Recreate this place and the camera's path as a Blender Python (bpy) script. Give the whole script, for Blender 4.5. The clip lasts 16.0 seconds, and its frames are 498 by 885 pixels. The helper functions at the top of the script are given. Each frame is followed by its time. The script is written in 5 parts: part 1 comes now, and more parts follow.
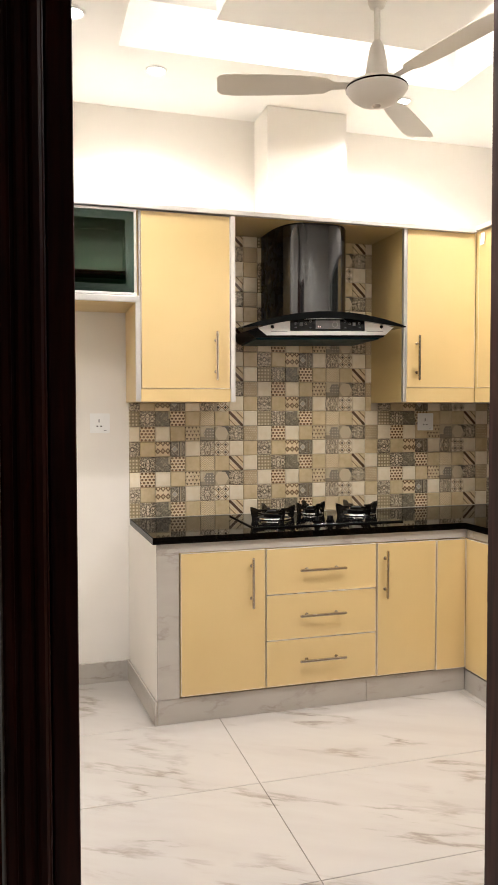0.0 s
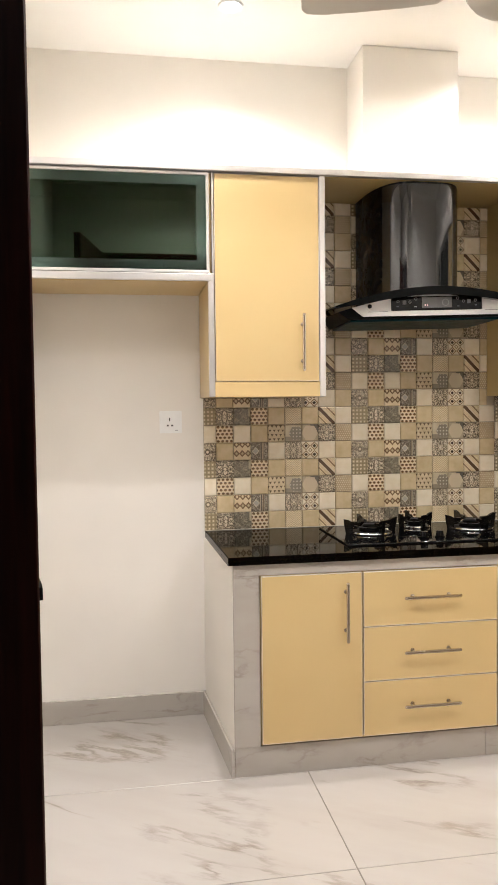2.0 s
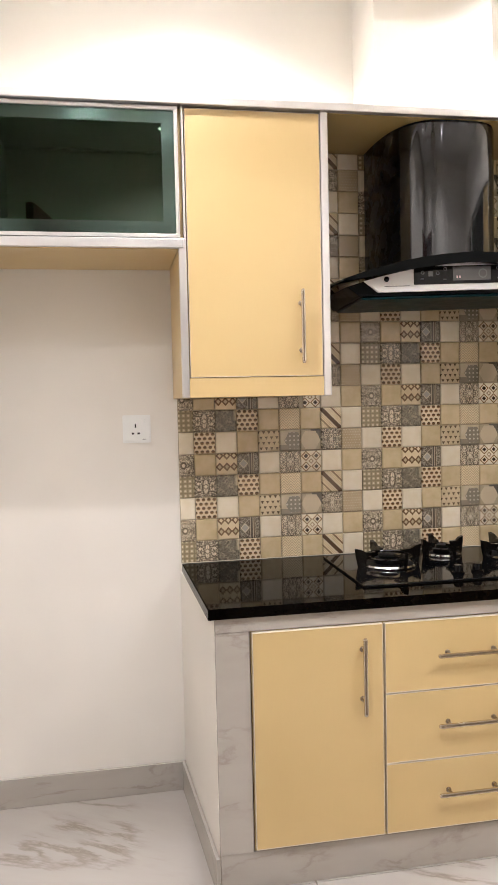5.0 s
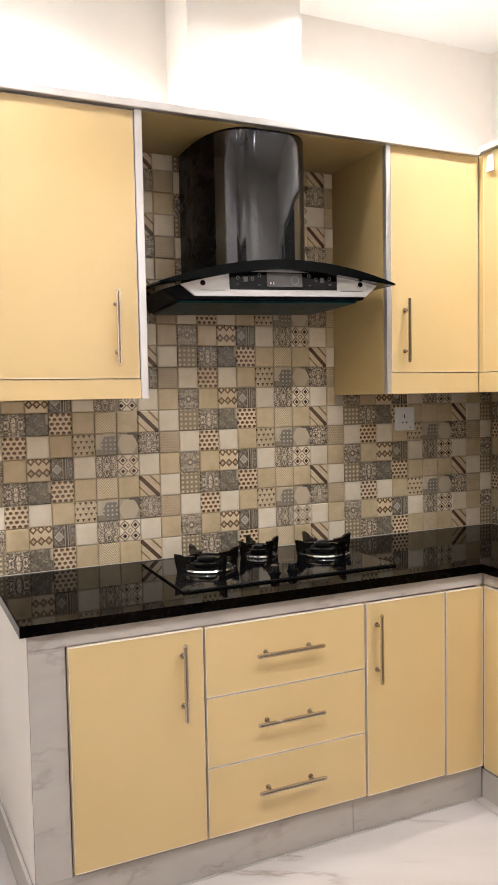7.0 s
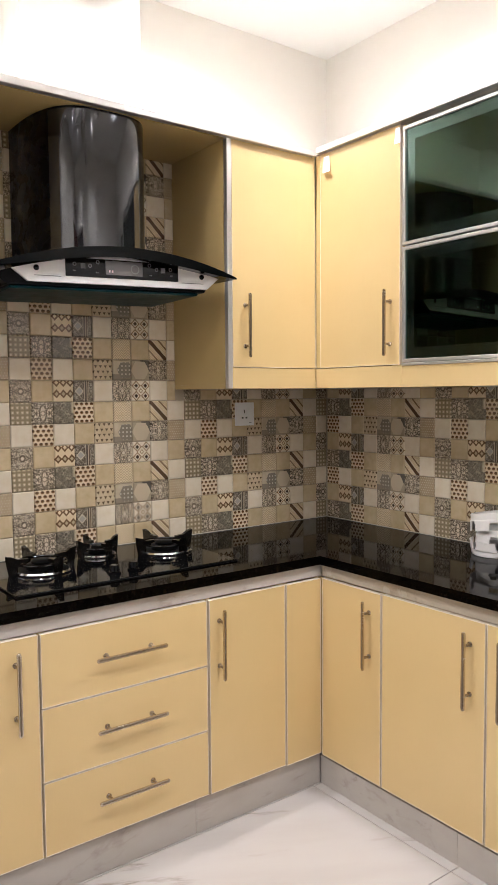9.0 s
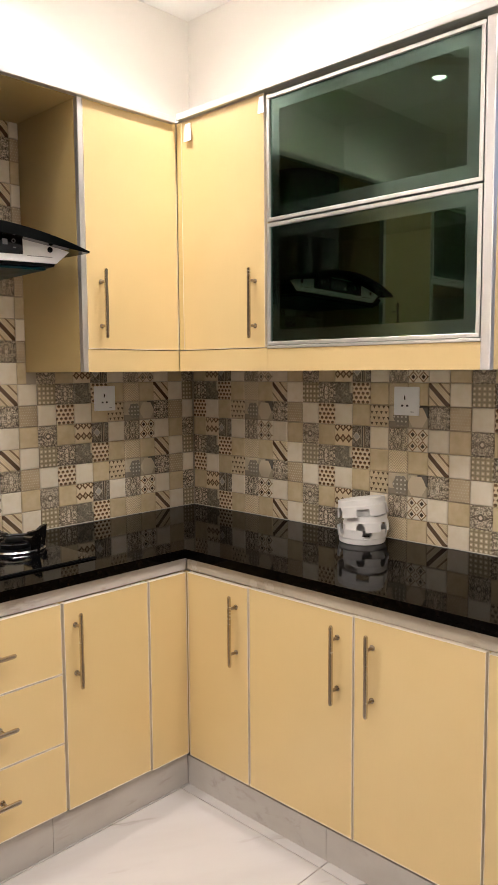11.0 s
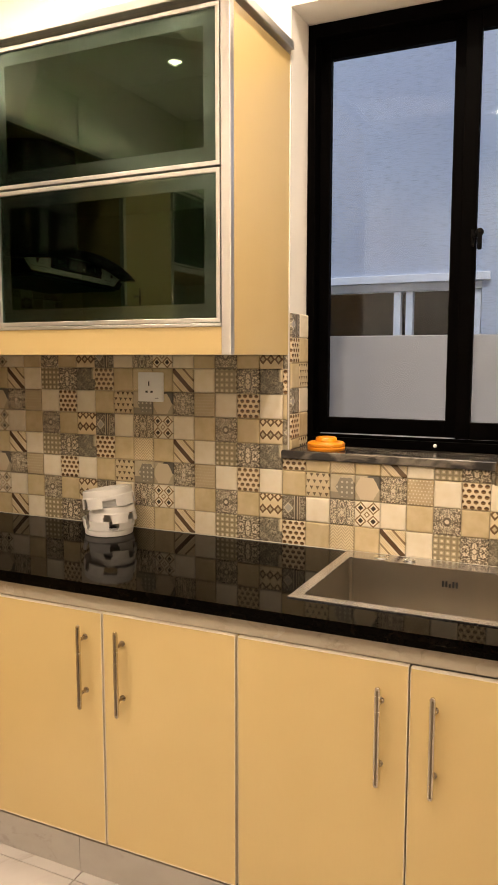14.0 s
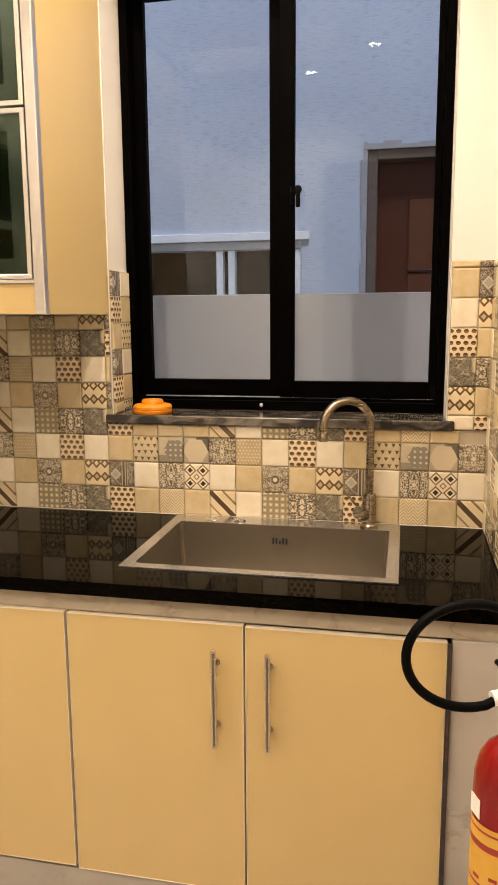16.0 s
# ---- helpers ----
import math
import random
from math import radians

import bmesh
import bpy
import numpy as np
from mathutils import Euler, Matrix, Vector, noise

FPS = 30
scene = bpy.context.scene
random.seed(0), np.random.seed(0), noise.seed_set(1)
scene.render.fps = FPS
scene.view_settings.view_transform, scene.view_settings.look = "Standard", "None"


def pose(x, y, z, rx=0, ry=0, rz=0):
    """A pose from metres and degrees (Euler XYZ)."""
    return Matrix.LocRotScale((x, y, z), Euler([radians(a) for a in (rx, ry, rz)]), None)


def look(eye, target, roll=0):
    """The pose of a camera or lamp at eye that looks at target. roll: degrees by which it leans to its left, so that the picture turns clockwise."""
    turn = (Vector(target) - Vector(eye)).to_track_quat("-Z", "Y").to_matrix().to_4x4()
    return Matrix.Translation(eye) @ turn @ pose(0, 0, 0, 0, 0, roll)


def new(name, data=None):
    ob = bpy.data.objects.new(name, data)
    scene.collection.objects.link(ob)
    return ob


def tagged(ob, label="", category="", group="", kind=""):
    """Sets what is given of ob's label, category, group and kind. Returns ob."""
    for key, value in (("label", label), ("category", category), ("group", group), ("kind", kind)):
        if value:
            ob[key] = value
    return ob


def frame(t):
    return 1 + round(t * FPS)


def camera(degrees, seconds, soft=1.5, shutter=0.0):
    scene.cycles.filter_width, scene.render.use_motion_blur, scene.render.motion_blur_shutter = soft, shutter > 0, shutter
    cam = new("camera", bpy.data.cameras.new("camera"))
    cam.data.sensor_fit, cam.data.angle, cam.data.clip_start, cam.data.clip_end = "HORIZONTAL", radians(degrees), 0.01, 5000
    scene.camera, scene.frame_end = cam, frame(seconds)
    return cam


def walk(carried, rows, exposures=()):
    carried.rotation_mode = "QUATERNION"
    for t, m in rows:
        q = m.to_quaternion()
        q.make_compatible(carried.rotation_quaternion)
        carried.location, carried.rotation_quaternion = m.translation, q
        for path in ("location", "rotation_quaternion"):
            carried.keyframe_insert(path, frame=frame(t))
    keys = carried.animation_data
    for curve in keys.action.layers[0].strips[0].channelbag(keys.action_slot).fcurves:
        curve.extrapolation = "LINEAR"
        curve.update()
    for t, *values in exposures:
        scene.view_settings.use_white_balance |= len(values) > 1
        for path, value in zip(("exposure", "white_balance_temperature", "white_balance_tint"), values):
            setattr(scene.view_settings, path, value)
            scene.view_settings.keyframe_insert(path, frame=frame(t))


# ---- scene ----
cam = camera(36.7, 16.0, soft=1.15)
PATH = [
    (0, (-2.823, -4.084, 1.459), (-2.26, -2.166, 1.38), -0.1),
    (0.5, (-2.781, -3.958, 1.457), (-2.256, -2.03, 1.365), -0.1),
    (1, (-2.74, -3.816, 1.466), (-2.252, -1.879, 1.374), -0.2),
    (1.5, (-2.713, -3.693, 1.469), (-2.307, -1.736, 1.379), -0.5),
    (2, (-2.674, -3.544, 1.471), (-2.346, -1.573, 1.377), -0.6),
    (2.5, (-2.64, -3.412, 1.474), (-2.358, -1.434, 1.375), -0.6),
    (3, (-2.607, -3.276, 1.473), (-2.349, -1.295, 1.376), -0.7),
    (3.2, (-2.601, -3.217, 1.477), (-2.346, -1.236, 1.38), -0.7),
    (5.3, (-2.533, -2.832, 1.504), (-2.135, -0.875, 1.392), -1.5),
    (5.5, (-2.538, -2.824, 1.507), (-2.095, -0.877, 1.399), -1.5),
    (6, (-2.537, -2.817, 1.51), (-1.986, -0.897, 1.404), -1.7),
    (6.5, (-2.529, -2.815, 1.512), (-1.857, -0.935, 1.397), -1.5),
    (7, (-2.526, -2.812, 1.509), (-1.714, -0.988, 1.391), -1.1),
    (7.5, (-2.521, -2.804, 1.508), (-1.583, -1.043, 1.386), -0.6),
    (8, (-2.516, -2.797, 1.506), (-1.487, -1.087, 1.372), -0.4),
    (8.5, (-2.511, -2.788, 1.507), (-1.414, -1.122, 1.361), -0.5),
    (8.7, (-2.519, -2.773, 1.496), (-1.383, -1.133, 1.358), -0.5),
    (10.8, (-2.382, -2.667, 1.517), (-0.984, -1.249, 1.328), -0.4),
    (11, (-2.374, -2.66, 1.518), (-0.943, -1.277, 1.326), -0.4),
    (11.5, (-2.36, -2.649, 1.517), (-0.854, -1.348, 1.32), -0.0),
    (12, (-2.355, -2.637, 1.515), (-0.782, -1.418, 1.311), 0.3),
    (12.5, (-2.344, -2.627, 1.517), (-0.708, -1.497, 1.308), 0.6),
    (13, (-2.331, -2.621, 1.513), (-0.631, -1.588, 1.303), 0.5),
    (13.5, (-2.313, -2.622, 1.518), (-0.558, -1.688, 1.301), 0.3),
    (14, (-2.295, -2.618, 1.509), (-0.492, -1.783, 1.282), 0.0),
    (14.5, (-2.282, -2.605, 1.517), (-0.438, -1.877, 1.252), -0.1),
    (15, (-2.271, -2.596, 1.507), (-0.387, -1.987, 1.227), -0.1),
    (15.5, (-2.248, -2.613, 1.503), (-0.336, -2.109, 1.202), -0.2),
    (16, (-2.236, -2.606, 1.501), (-0.305, -2.203, 1.174), -0.4),
]
EXPOSURES = [(0, 0.09, 5900, 13), (3, 0.07, 5780, 14), (7, 0.10, 5600, 16), (9, 0.09, 5500, 16), (11, 0.07, 5850, 16), (12.5, 0.03, 6600, 18), (13.5, 0.02, 7500, 18), (16, -0.04, 7650, 18)]
walk(cam, [(t, look(eye, target, roll)) for t, eye, target, roll in PATH], EXPOSURES)

# ---- world and light ----
world = bpy.data.worlds.new("world")
scene.world = world
world.use_nodes = True
wn = world.node_tree.nodes
sky = wn.new("ShaderNodeTexSky")
sky.sky_type, sky.sun_disc = "NISHITA", False
sky.sun_elevation, sky.sun_rotation = radians(60.0), radians(254.0)
world.node_tree.links.new(sky.outputs[0], wn["Background"].inputs[0])
wn["Background"].inputs[1].default_value = 0.15

sun_data = bpy.data.lights.new("sun", "SUN")
sun_data.energy, sun_data.angle, sun_data.color = 2.2, radians(12.0), (0.72, 0.84, 1.0)
sun = new("sun", sun_data)
sun.matrix_world = look((0, 0, 13.5), (7.5, 2.1, 0))

CEIL = 3.085
LAMP = (1.0, 0.93, 0.82)
DOWNLIGHTS = [(-2.22, -0.48), (-2.63, -0.9), (-2.63, -1.95), (-2.2, -2.38), (-0.93, -0.48), (-0.95, -2.38), (-0.5, -0.9), (-0.5, -1.95)]
for k, (lx, ly) in enumerate(DOWNLIGHTS):
    data = bpy.data.lights.new("downlight_lamp", "SPOT")
    data.energy, data.spot_size, data.spot_blend, data.shadow_soft_size, data.color = 63.5, radians(142), 0.8, 0.016, LAMP
    new("downlight_lamp", data).matrix_world = look((lx, ly, CEIL - 0.012), (lx, ly, 0))
# unseen fill spot added in the hall to brighten the door jambs
hall_fill = bpy.data.lights.new("hall_fill", "SPOT")
hall_fill.energy, hall_fill.spot_size, hall_fill.spot_blend, hall_fill.shadow_soft_size, hall_fill.color = 22.0, radians(130), 0.7, 0.04, LAMP
new("hall_fill", hall_fill).matrix_world = look((-2.4, -4.9, 3.08), (-2.4, -4.9, 0))

# ---- node helpers ----


class V:
    """A socket or number with arithmetic."""

    tree = None

    def __init__(self, s):
        self.s = s

    @staticmethod
    def m(op, *a):
        n = V.tree.nodes.new("ShaderNodeMath")
        n.operation = op
        for i, x in enumerate(a):
            x = x.s if isinstance(x, V) else x
            if isinstance(x, (int, float)):
                n.inputs[i].default_value = x
            else:
                V.tree.links.new(x, n.inputs[i])
        return V(n.outputs[0])

    def __add__(self, o): return V.m("ADD", self, o)
    def __sub__(self, o): return V.m("SUBTRACT", self, o)
    def __mul__(self, o): return V.m("MULTIPLY", self, o)
    def __lt__(self, o): return V.m("LESS_THAN", self, o)
    def __gt__(self, o): return V.m("GREATER_THAN", self, o)
    def abs(self): return V.m("ABSOLUTE", self)
    def fract(self): return V.m("FRACT", self)
    def max(self, o): return V.m("MAXIMUM", self, o)
    def min(self, o): return V.m("MINIMUM", self, o)
    def sin(self): return V.m("SINE", self)
    def floor(self): return V.m("FLOOR", self)


def smooth(v, lo, hi):
    """0 under lo, 1 over hi."""
    n = V.tree.nodes.new("ShaderNodeMapRange")
    V.tree.links.new(v.s, n.inputs[0])
    n.inputs[1].default_value, n.inputs[2].default_value = lo, hi
    return V(n.outputs[0])


def blend(fac, a, b):
    n = V.tree.nodes.new("ShaderNodeMix")
    n.data_type = "RGBA"
    fac = fac.s if isinstance(fac, V) else fac
    for sock, x in ((n.inputs["Factor"], fac), (n.inputs[6], a), (n.inputs[7], b)):
        if isinstance(x, (int, float)):
            sock.default_value = x
        elif isinstance(x, tuple):
            sock.default_value = (*x, 1) if len(x) == 3 else x
        else:
            V.tree.links.new(x, sock)
    return n.outputs[2]


def tex(kind, vec=None, scale=5.0, detail=4.0, **kw):
    n = V.tree.nodes.new(kind)
    if vec is not None:
        V.tree.links.new(vec, n.inputs["Vector"])
    n.inputs["Scale"].default_value = scale
    if "Detail" in n.inputs:
        n.inputs["Detail"].default_value = detail
    for key, val in kw.items():
        n.inputs[key].default_value = val
    return n


def coords(which="Object", scale=(1, 1, 1), turn=(0, 0, 0)):
    c = V.tree.nodes.new("ShaderNodeTexCoord")
    mp = V.tree.nodes.new("ShaderNodeMapping")
    mp.inputs["Scale"].default_value, mp.inputs["Rotation"].default_value = scale, turn
    V.tree.links.new(c.outputs[which], mp.inputs[0])
    return mp.outputs[0]


def world_coords(scale=(1, 1, 1), turn=(0, 0, 0)):
    g = V.tree.nodes.new("ShaderNodeNewGeometry")
    mp = V.tree.nodes.new("ShaderNodeMapping")
    mp.inputs["Scale"].default_value, mp.inputs["Rotation"].default_value = scale, turn
    V.tree.links.new(g.outputs["Position"], mp.inputs[0])
    return mp.outputs[0]


def start(name, color=(0.5, 0.5, 0.5), rough=0.5, metal=0.0, **kw):
    mat = bpy.data.materials.new(name)
    mat.use_nodes = True
    V.tree = mat.node_tree
    b = mat.node_tree.nodes["Principled BSDF"]
    b.inputs["Base Color"].default_value = (*color, 1)
    b.inputs["Roughness"].default_value, b.inputs["Metallic"].default_value = rough, metal
    for key, val in kw.items():
        b.inputs[key.replace("_", " ")].default_value = val
    return mat, b


def put(sock_from, b, name):
    V.tree.links.new(sock_from.s if isinstance(sock_from, V) else sock_from, b.inputs[name])


def bump(b, height, strength=0.3, distance=0.002):
    n = V.tree.nodes.new("ShaderNodeBump")
    n.inputs["Strength"].default_value, n.inputs["Distance"].default_value = strength, distance
    V.tree.links.new(height.s if isinstance(height, V) else height, n.inputs["Height"])
    V.tree.links.new(n.outputs[0], b.inputs["Normal"])


# ---- materials ----


def paint_mat(name, color, amount=0.05, rough=0.55):
    mat, b = start(name, color, rough)
    v = world_coords()
    big = V(tex("ShaderNodeTexNoise", v, 1.3, 3).outputs[0])
    fine = V(tex("ShaderNodeTexNoise", v, 160, 3).outputs[0])
    dark = tuple(c * (1 - 2.2 * amount) for c in color)
    put(blend(smooth(big, 0.35, 0.75), color, dark), b, "Base Color")
    put(smooth(big, 0.2, 0.9) * 0.15 + (rough - 0.05), b, "Roughness")
    bump(b, fine, 0.12, 0.001)
    return mat


def laminate_mat(name, color):
    mat, b = start(name, color, 0.32)
    v = world_coords((1, 1, 0.12))
    grain = V(tex("ShaderNodeTexNoise", v, 210, 4).outputs[0])
    big = V(tex("ShaderNodeTexNoise", world_coords(), 2.2, 3).outputs[0])
    smudge = V(tex("ShaderNodeTexNoise", world_coords((1, 1, 0.6)), 9, 5).outputs[0])
    c1 = blend(smooth(big, 0.3, 0.7), color, tuple(c * f for c, f in zip(color, (0.95, 0.93, 0.88))))
    c2 = blend(smooth(grain, 0.3, 0.8) * 0.12, c1, tuple(c * 0.84 for c in color))
    put(c2, b, "Base Color")
    put(smooth(smudge, 0.3, 0.8) * 0.06 + 0.30, b, "Roughness")
    bump(b, grain, 0.03, 0.0004)
    return mat


def marble_mat(name, base, vein, rough=0.12, scale=1.0, spread=0.075, strong=0.60):
    mat, b = start(name, base, rough)
    v = world_coords((scale, scale * 1.0, scale * 1.6), (0, 0, 0.5))
    stretch = V.tree.nodes.new("ShaderNodeMapping")
    stretch.inputs["Rotation"].default_value, stretch.inputs["Scale"].default_value = (0, 0, 0.35), (0.55, 2.3, 1.9)
    V.tree.links.new(v, stretch.inputs[0])
    n = V(tex("ShaderNodeTexNoise", stretch.outputs[0], 1.15, 11, Roughness=0.6, Distortion=0.35).outputs[0])
    line = V.m("SUBTRACT", 1.0, smooth((n - 0.5).abs(), 0.0, spread * 0.32))
    mask = V(tex("ShaderNodeTexNoise", v, 2.3, 3).outputs[0])
    fine = V(tex("ShaderNodeTexNoise", stretch.outputs[0], 5.5, 8).outputs[0])
    veins = line * smooth(mask, 0.43, 0.56) * smooth(fine, 0.37, 0.54)
    cloud = V(tex("ShaderNodeTexNoise", stretch.outputs[0], 2.6, 7).outputs[0])
    c = blend(smooth(cloud, 0.42, 0.75) * 0.5, base, tuple(x * f for x, f in zip(base, (0.84, 0.82, 0.79))))
    halo = V.m("SUBTRACT", 1.0, smooth((n - 0.5).abs(), 0.0, spread * 0.95)) * smooth(mask, 0.45, 0.62)
    c = blend(halo * (0.45 * strong), c, tuple(x * 0.5 + y * 0.5 for x, y in zip(base, vein)))
    c = blend(veins * strong, c, vein)
    put(c, b, "Base Color")
    put(smooth(cloud, 0.2, 0.8) * 0.1 + rough, b, "Roughness")
    return mat


def metal_mat(name, color, rough, brushed=(1, 1, 30), metal=1.0):
    mat, b = start(name, color, rough, metal)
    v = coords("Object", brushed)
    n = V(tex("ShaderNodeTexNoise", v, 90, 4).outputs[0])
    big = V(tex("ShaderNodeTexNoise", world_coords(), 14, 3).outputs[0])
    put(smooth(n, 0.2, 0.8) * 0.06 + smooth(big, 0.3, 0.7) * 0.03 + (rough - 0.05), b, "Roughness")
    put(blend(smooth(n, 0.3, 0.7) * 0.12, color, tuple(c * 0.75 for c in color)), b, "Base Color")
    return mat


def plain_mat(name, color, rough=0.5, metal=0.0, wear=0.12, **kw):
    mat, b = start(name, color, rough, metal, **kw)
    if max(color) < 0.02:
        b.inputs["Specular IOR Level"].default_value = 0.06 if rough > 0.3 else 0.18
    n = V(tex("ShaderNodeTexNoise", coords(), 22, 4).outputs[0])
    put(blend(smooth(n, 0.3, 0.75) * 1.0, color, tuple(c * (1 - wear) for c in color)), b, "Base Color")
    put(smooth(n, 0.25, 0.8) * 0.12 + max(rough - 0.06, 0.02), b, "Roughness")
    return mat


def glow_mat(name, color, power):
    mat, b = start(name, (0.8, 0.8, 0.8), 0.5)
    b.inputs["Emission Color"].default_value, b.inputs["Emission Strength"].default_value = (*color, 1), power
    return mat


CREAM, TAN, BEIGE = (0.85, 0.76, 0.60), (0.65, 0.52, 0.315), (0.80, 0.665, 0.44)


def tile_mat(kind):
    """A glazed, printed wall tile; u and v run over one square."""
    mat, b = start("tile_" + kind, TAN, 0.16)
    t = V.tree
    uv = t.nodes.new("ShaderNodeTexCoord").outputs["UV"]
    sep = t.nodes.new("ShaderNodeSeparateXYZ")
    t.links.new(uv, sep.inputs[0])
    u, v = V(sep.outputs[0]), V(sep.outputs[1])
    rnd = V(t.nodes.new("ShaderNodeObjectInfo").outputs["Random"])
    cloud = V(tex("ShaderNodeTexNoise", world_coords(), 30, 5).outputs[0])
    cu, cv = (u - 0.5).abs(), (v - 0.5).abs()

    def filigree(freq, seed, cut):
        comb = t.nodes.new("ShaderNodeCombineXYZ")
        for i, x in enumerate((cu * freq, cv * freq)):
            t.links.new(x.s, comb.inputs[i])
        comb.inputs[2].default_value = seed
        n = V(tex("ShaderNodeTexNoise", comb.outputs[0], 1.0, 1.0, Distortion=1.6).outputs[0])
        return smooth((n - 0.5).abs(), cut - 0.02, cut + 0.02)

    def mottled(base, amount=0.75):
        return blend(smooth(cloud, 0.35, 0.7), base, tuple(x * f for x, f in zip(base, (amount, amount * 0.97, amount * 0.9))))

    INK, BROWN2 = (0.105, 0.080, 0.054), (0.15, 0.080, 0.033)
    if kind == "cream":
        c = mottled(CREAM, 0.93)
    elif kind == "tan":
        c = mottled(TAN, 0.86)
    elif kind == "zig":
        du = ((u * 3).fract() - 0.5).abs() * 2
        low, high = du + (v - 0.38).abs() * 5.4, du + (v - 0.90).abs() * 5.4
        rings = (low < 1.12) * (low > 0.55)
        rings = rings.max((high < 1.12) * (high > 0.55))
        c = blend((low < 0.55), mottled(BEIGE, 0.93), (0.52, 0.42, 0.26))
        c = blend(rings, c, BROWN2)
        c = blend(((v - 0.38).abs() < 0.035) * (du > 0.82), c, BROWN2)
    elif kind == "bars":
        a = ((u < 0.52) + (u > 0.76))
        c = blend(V.m("SUBTRACT", 1.0, filigree(8, 2.0, 0.085)), mottled((0.42, 0.37, 0.29)), INK)
        dia = ((u - 0.28).abs() * 3.6 + cv * 3.6)
        c = blend(dia < 0.80, c, (0.40, 0.37, 0.32))
        c = blend((dia < 0.80) * (dia > 0.60), c, (0.62, 0.54, 0.40))
        c = blend(V.m("SUBTRACT", 1.0, a), c, (0.50, 0.43, 0.31))
        c = blend((u - 0.60).abs() < 0.045, c, (0.10, 0.080, 0.060))
        c = blend((u - 0.71).abs() < 0.028, c, (0.13, 0.09, 0.055))
    elif kind.startswith("ornate"):
        k = {"ornate_a": (9.5, 1.0, 0.085), "ornate_b": (9, 7.0, 0.080), "ornate_c": (9, 4.0, 0.088), "ornate_d": (10, 11.0, 0.085)}[kind]
        c = blend(V.m("SUBTRACT", 1.0, filigree(*k)), mottled((0.80, 0.69, 0.52), 0.85), INK)
        c = blend(((cu + cv) < 0.10) * 1.0, c, (0.72, 0.62, 0.47))
    elif kind == "diamond":
        qu, qv = ((u * 2).fract() - 0.5).abs(), ((v * 2).fract() - 0.5).abs()
        d = qu + qv
        c = blend(d < 0.22, mottled(CREAM, 0.9), (0.035, 0.022, 0.014))
        c = blend((d > 0.36) * (d < 0.50), c, (0.25, 0.155, 0.07))
        c = blend((cu + cv) < 0.13, c, (0.30, 0.20, 0.10))
        c = blend((cu + cv) < 0.07, c, CREAM)
    elif kind == "net":
        row = (v * 5).floor()
        uu = (u * 4 + (row * 0.5).fract()).fract() - 0.5
        vv = (v * 5).fract() - 0.5
        d = uu * uu * 5.6 + vv * vv * 5.2
        c = blend(d < 0.66, mottled((0.78, 0.64, 0.44), 0.9), (0.22, 0.12, 0.048))
        c = blend((d < 0.66) * (vv > -0.02), c, (0.090, 0.043, 0.017))
    elif kind == "tri":
        row = (v * 4).floor()
        uu = ((u * 4 + (row * 0.5).fract()).fract() - 0.5).abs()
        vv = (v * 4).fract()
        c = blend((uu < (vv - 0.28) * 0.54) * (vv < 0.86), mottled((0.66, 0.54, 0.35), 0.85), (0.095, 0.058, 0.026))
    elif kind == "stripes":
        d = u + v
        fine = (d * 11.0).fract() > 0.62
        c = blend(fine * 0.45, mottled(BEIGE, 0.9), (0.36, 0.27, 0.16))
        c = blend((d > 0.76) * (d < 1.20), c, (0.70, 0.59, 0.42))
        c = blend((d > 0.84) * (d < 1.10), c, (0.095, 0.050, 0.024))
        c = blend((d > 1.45) * (d < 1.56), c, (0.24, 0.155, 0.08))
        c = blend((d > 0.42) * (d < 0.52), c, (0.30, 0.22, 0.13))
    elif kind == "herring":
        d = (v * 8 + ((u * 3).fract() - 0.5).abs() * 3.0).fract()
        c = blend((d > 0.55) * 0.55, mottled(BEIGE, 0.9), (0.30, 0.23, 0.14))
    elif kind == "lattice":
        du, dv = (u * 4.5).fract() - 0.5, (v * 4.5).fract() - 0.5
        r2 = du * du + dv * dv
        c = blend(du.abs().max(dv.abs()) > 0.36, mottled((0.46, 0.385, 0.24)), (0.27, 0.215, 0.13))
        c = blend(r2 < 0.045, c, (0.72, 0.63, 0.46))
    elif kind == "tandots":
        row = (v * 8).floor()
        uu = ((u * 8 + (row * 0.5).fract()).fract() - 0.5).abs()
        vv = ((v * 8).fract() - 0.5).abs()
        c = blend(((uu + vv) < 0.26) * 0.6, mottled((0.50, 0.39, 0.24), 0.85), CREAM)
    elif kind == "greyfl":
        n = V(tex("ShaderNodeTexNoise", coords("UV"), 4.5, 2, Distortion=2.4).outputs[0])
        n2 = V(tex("ShaderNodeTexNoise", coords("UV"), 3.2, 4).outputs[0])
        c = blend(smooth(n2, 0.42, 0.62), (0.20, 0.175, 0.13), (0.40, 0.345, 0.25))
        c = blend((n - 0.5).abs() < 0.05, c, (0.10, 0.085, 0.060))
        c = blend(smooth(u, 0.82, 1.0) * (v > 0.5), c, BEIGE)
    elif kind in ("blob_a", "blob_b"):
        mid = 0.66 if kind == "blob_a" else 0.48
        soft = V(tex("ShaderNodeTexNoise", coords("UV"), 5.0, 3).outputs[0])
        du = (u - mid).abs()
        hexa = (du * 0.87 + cv * 0.5).max(cv) + soft * 0.08
        inside = hexa < (0.42 if kind == "blob_a" else 0.47)
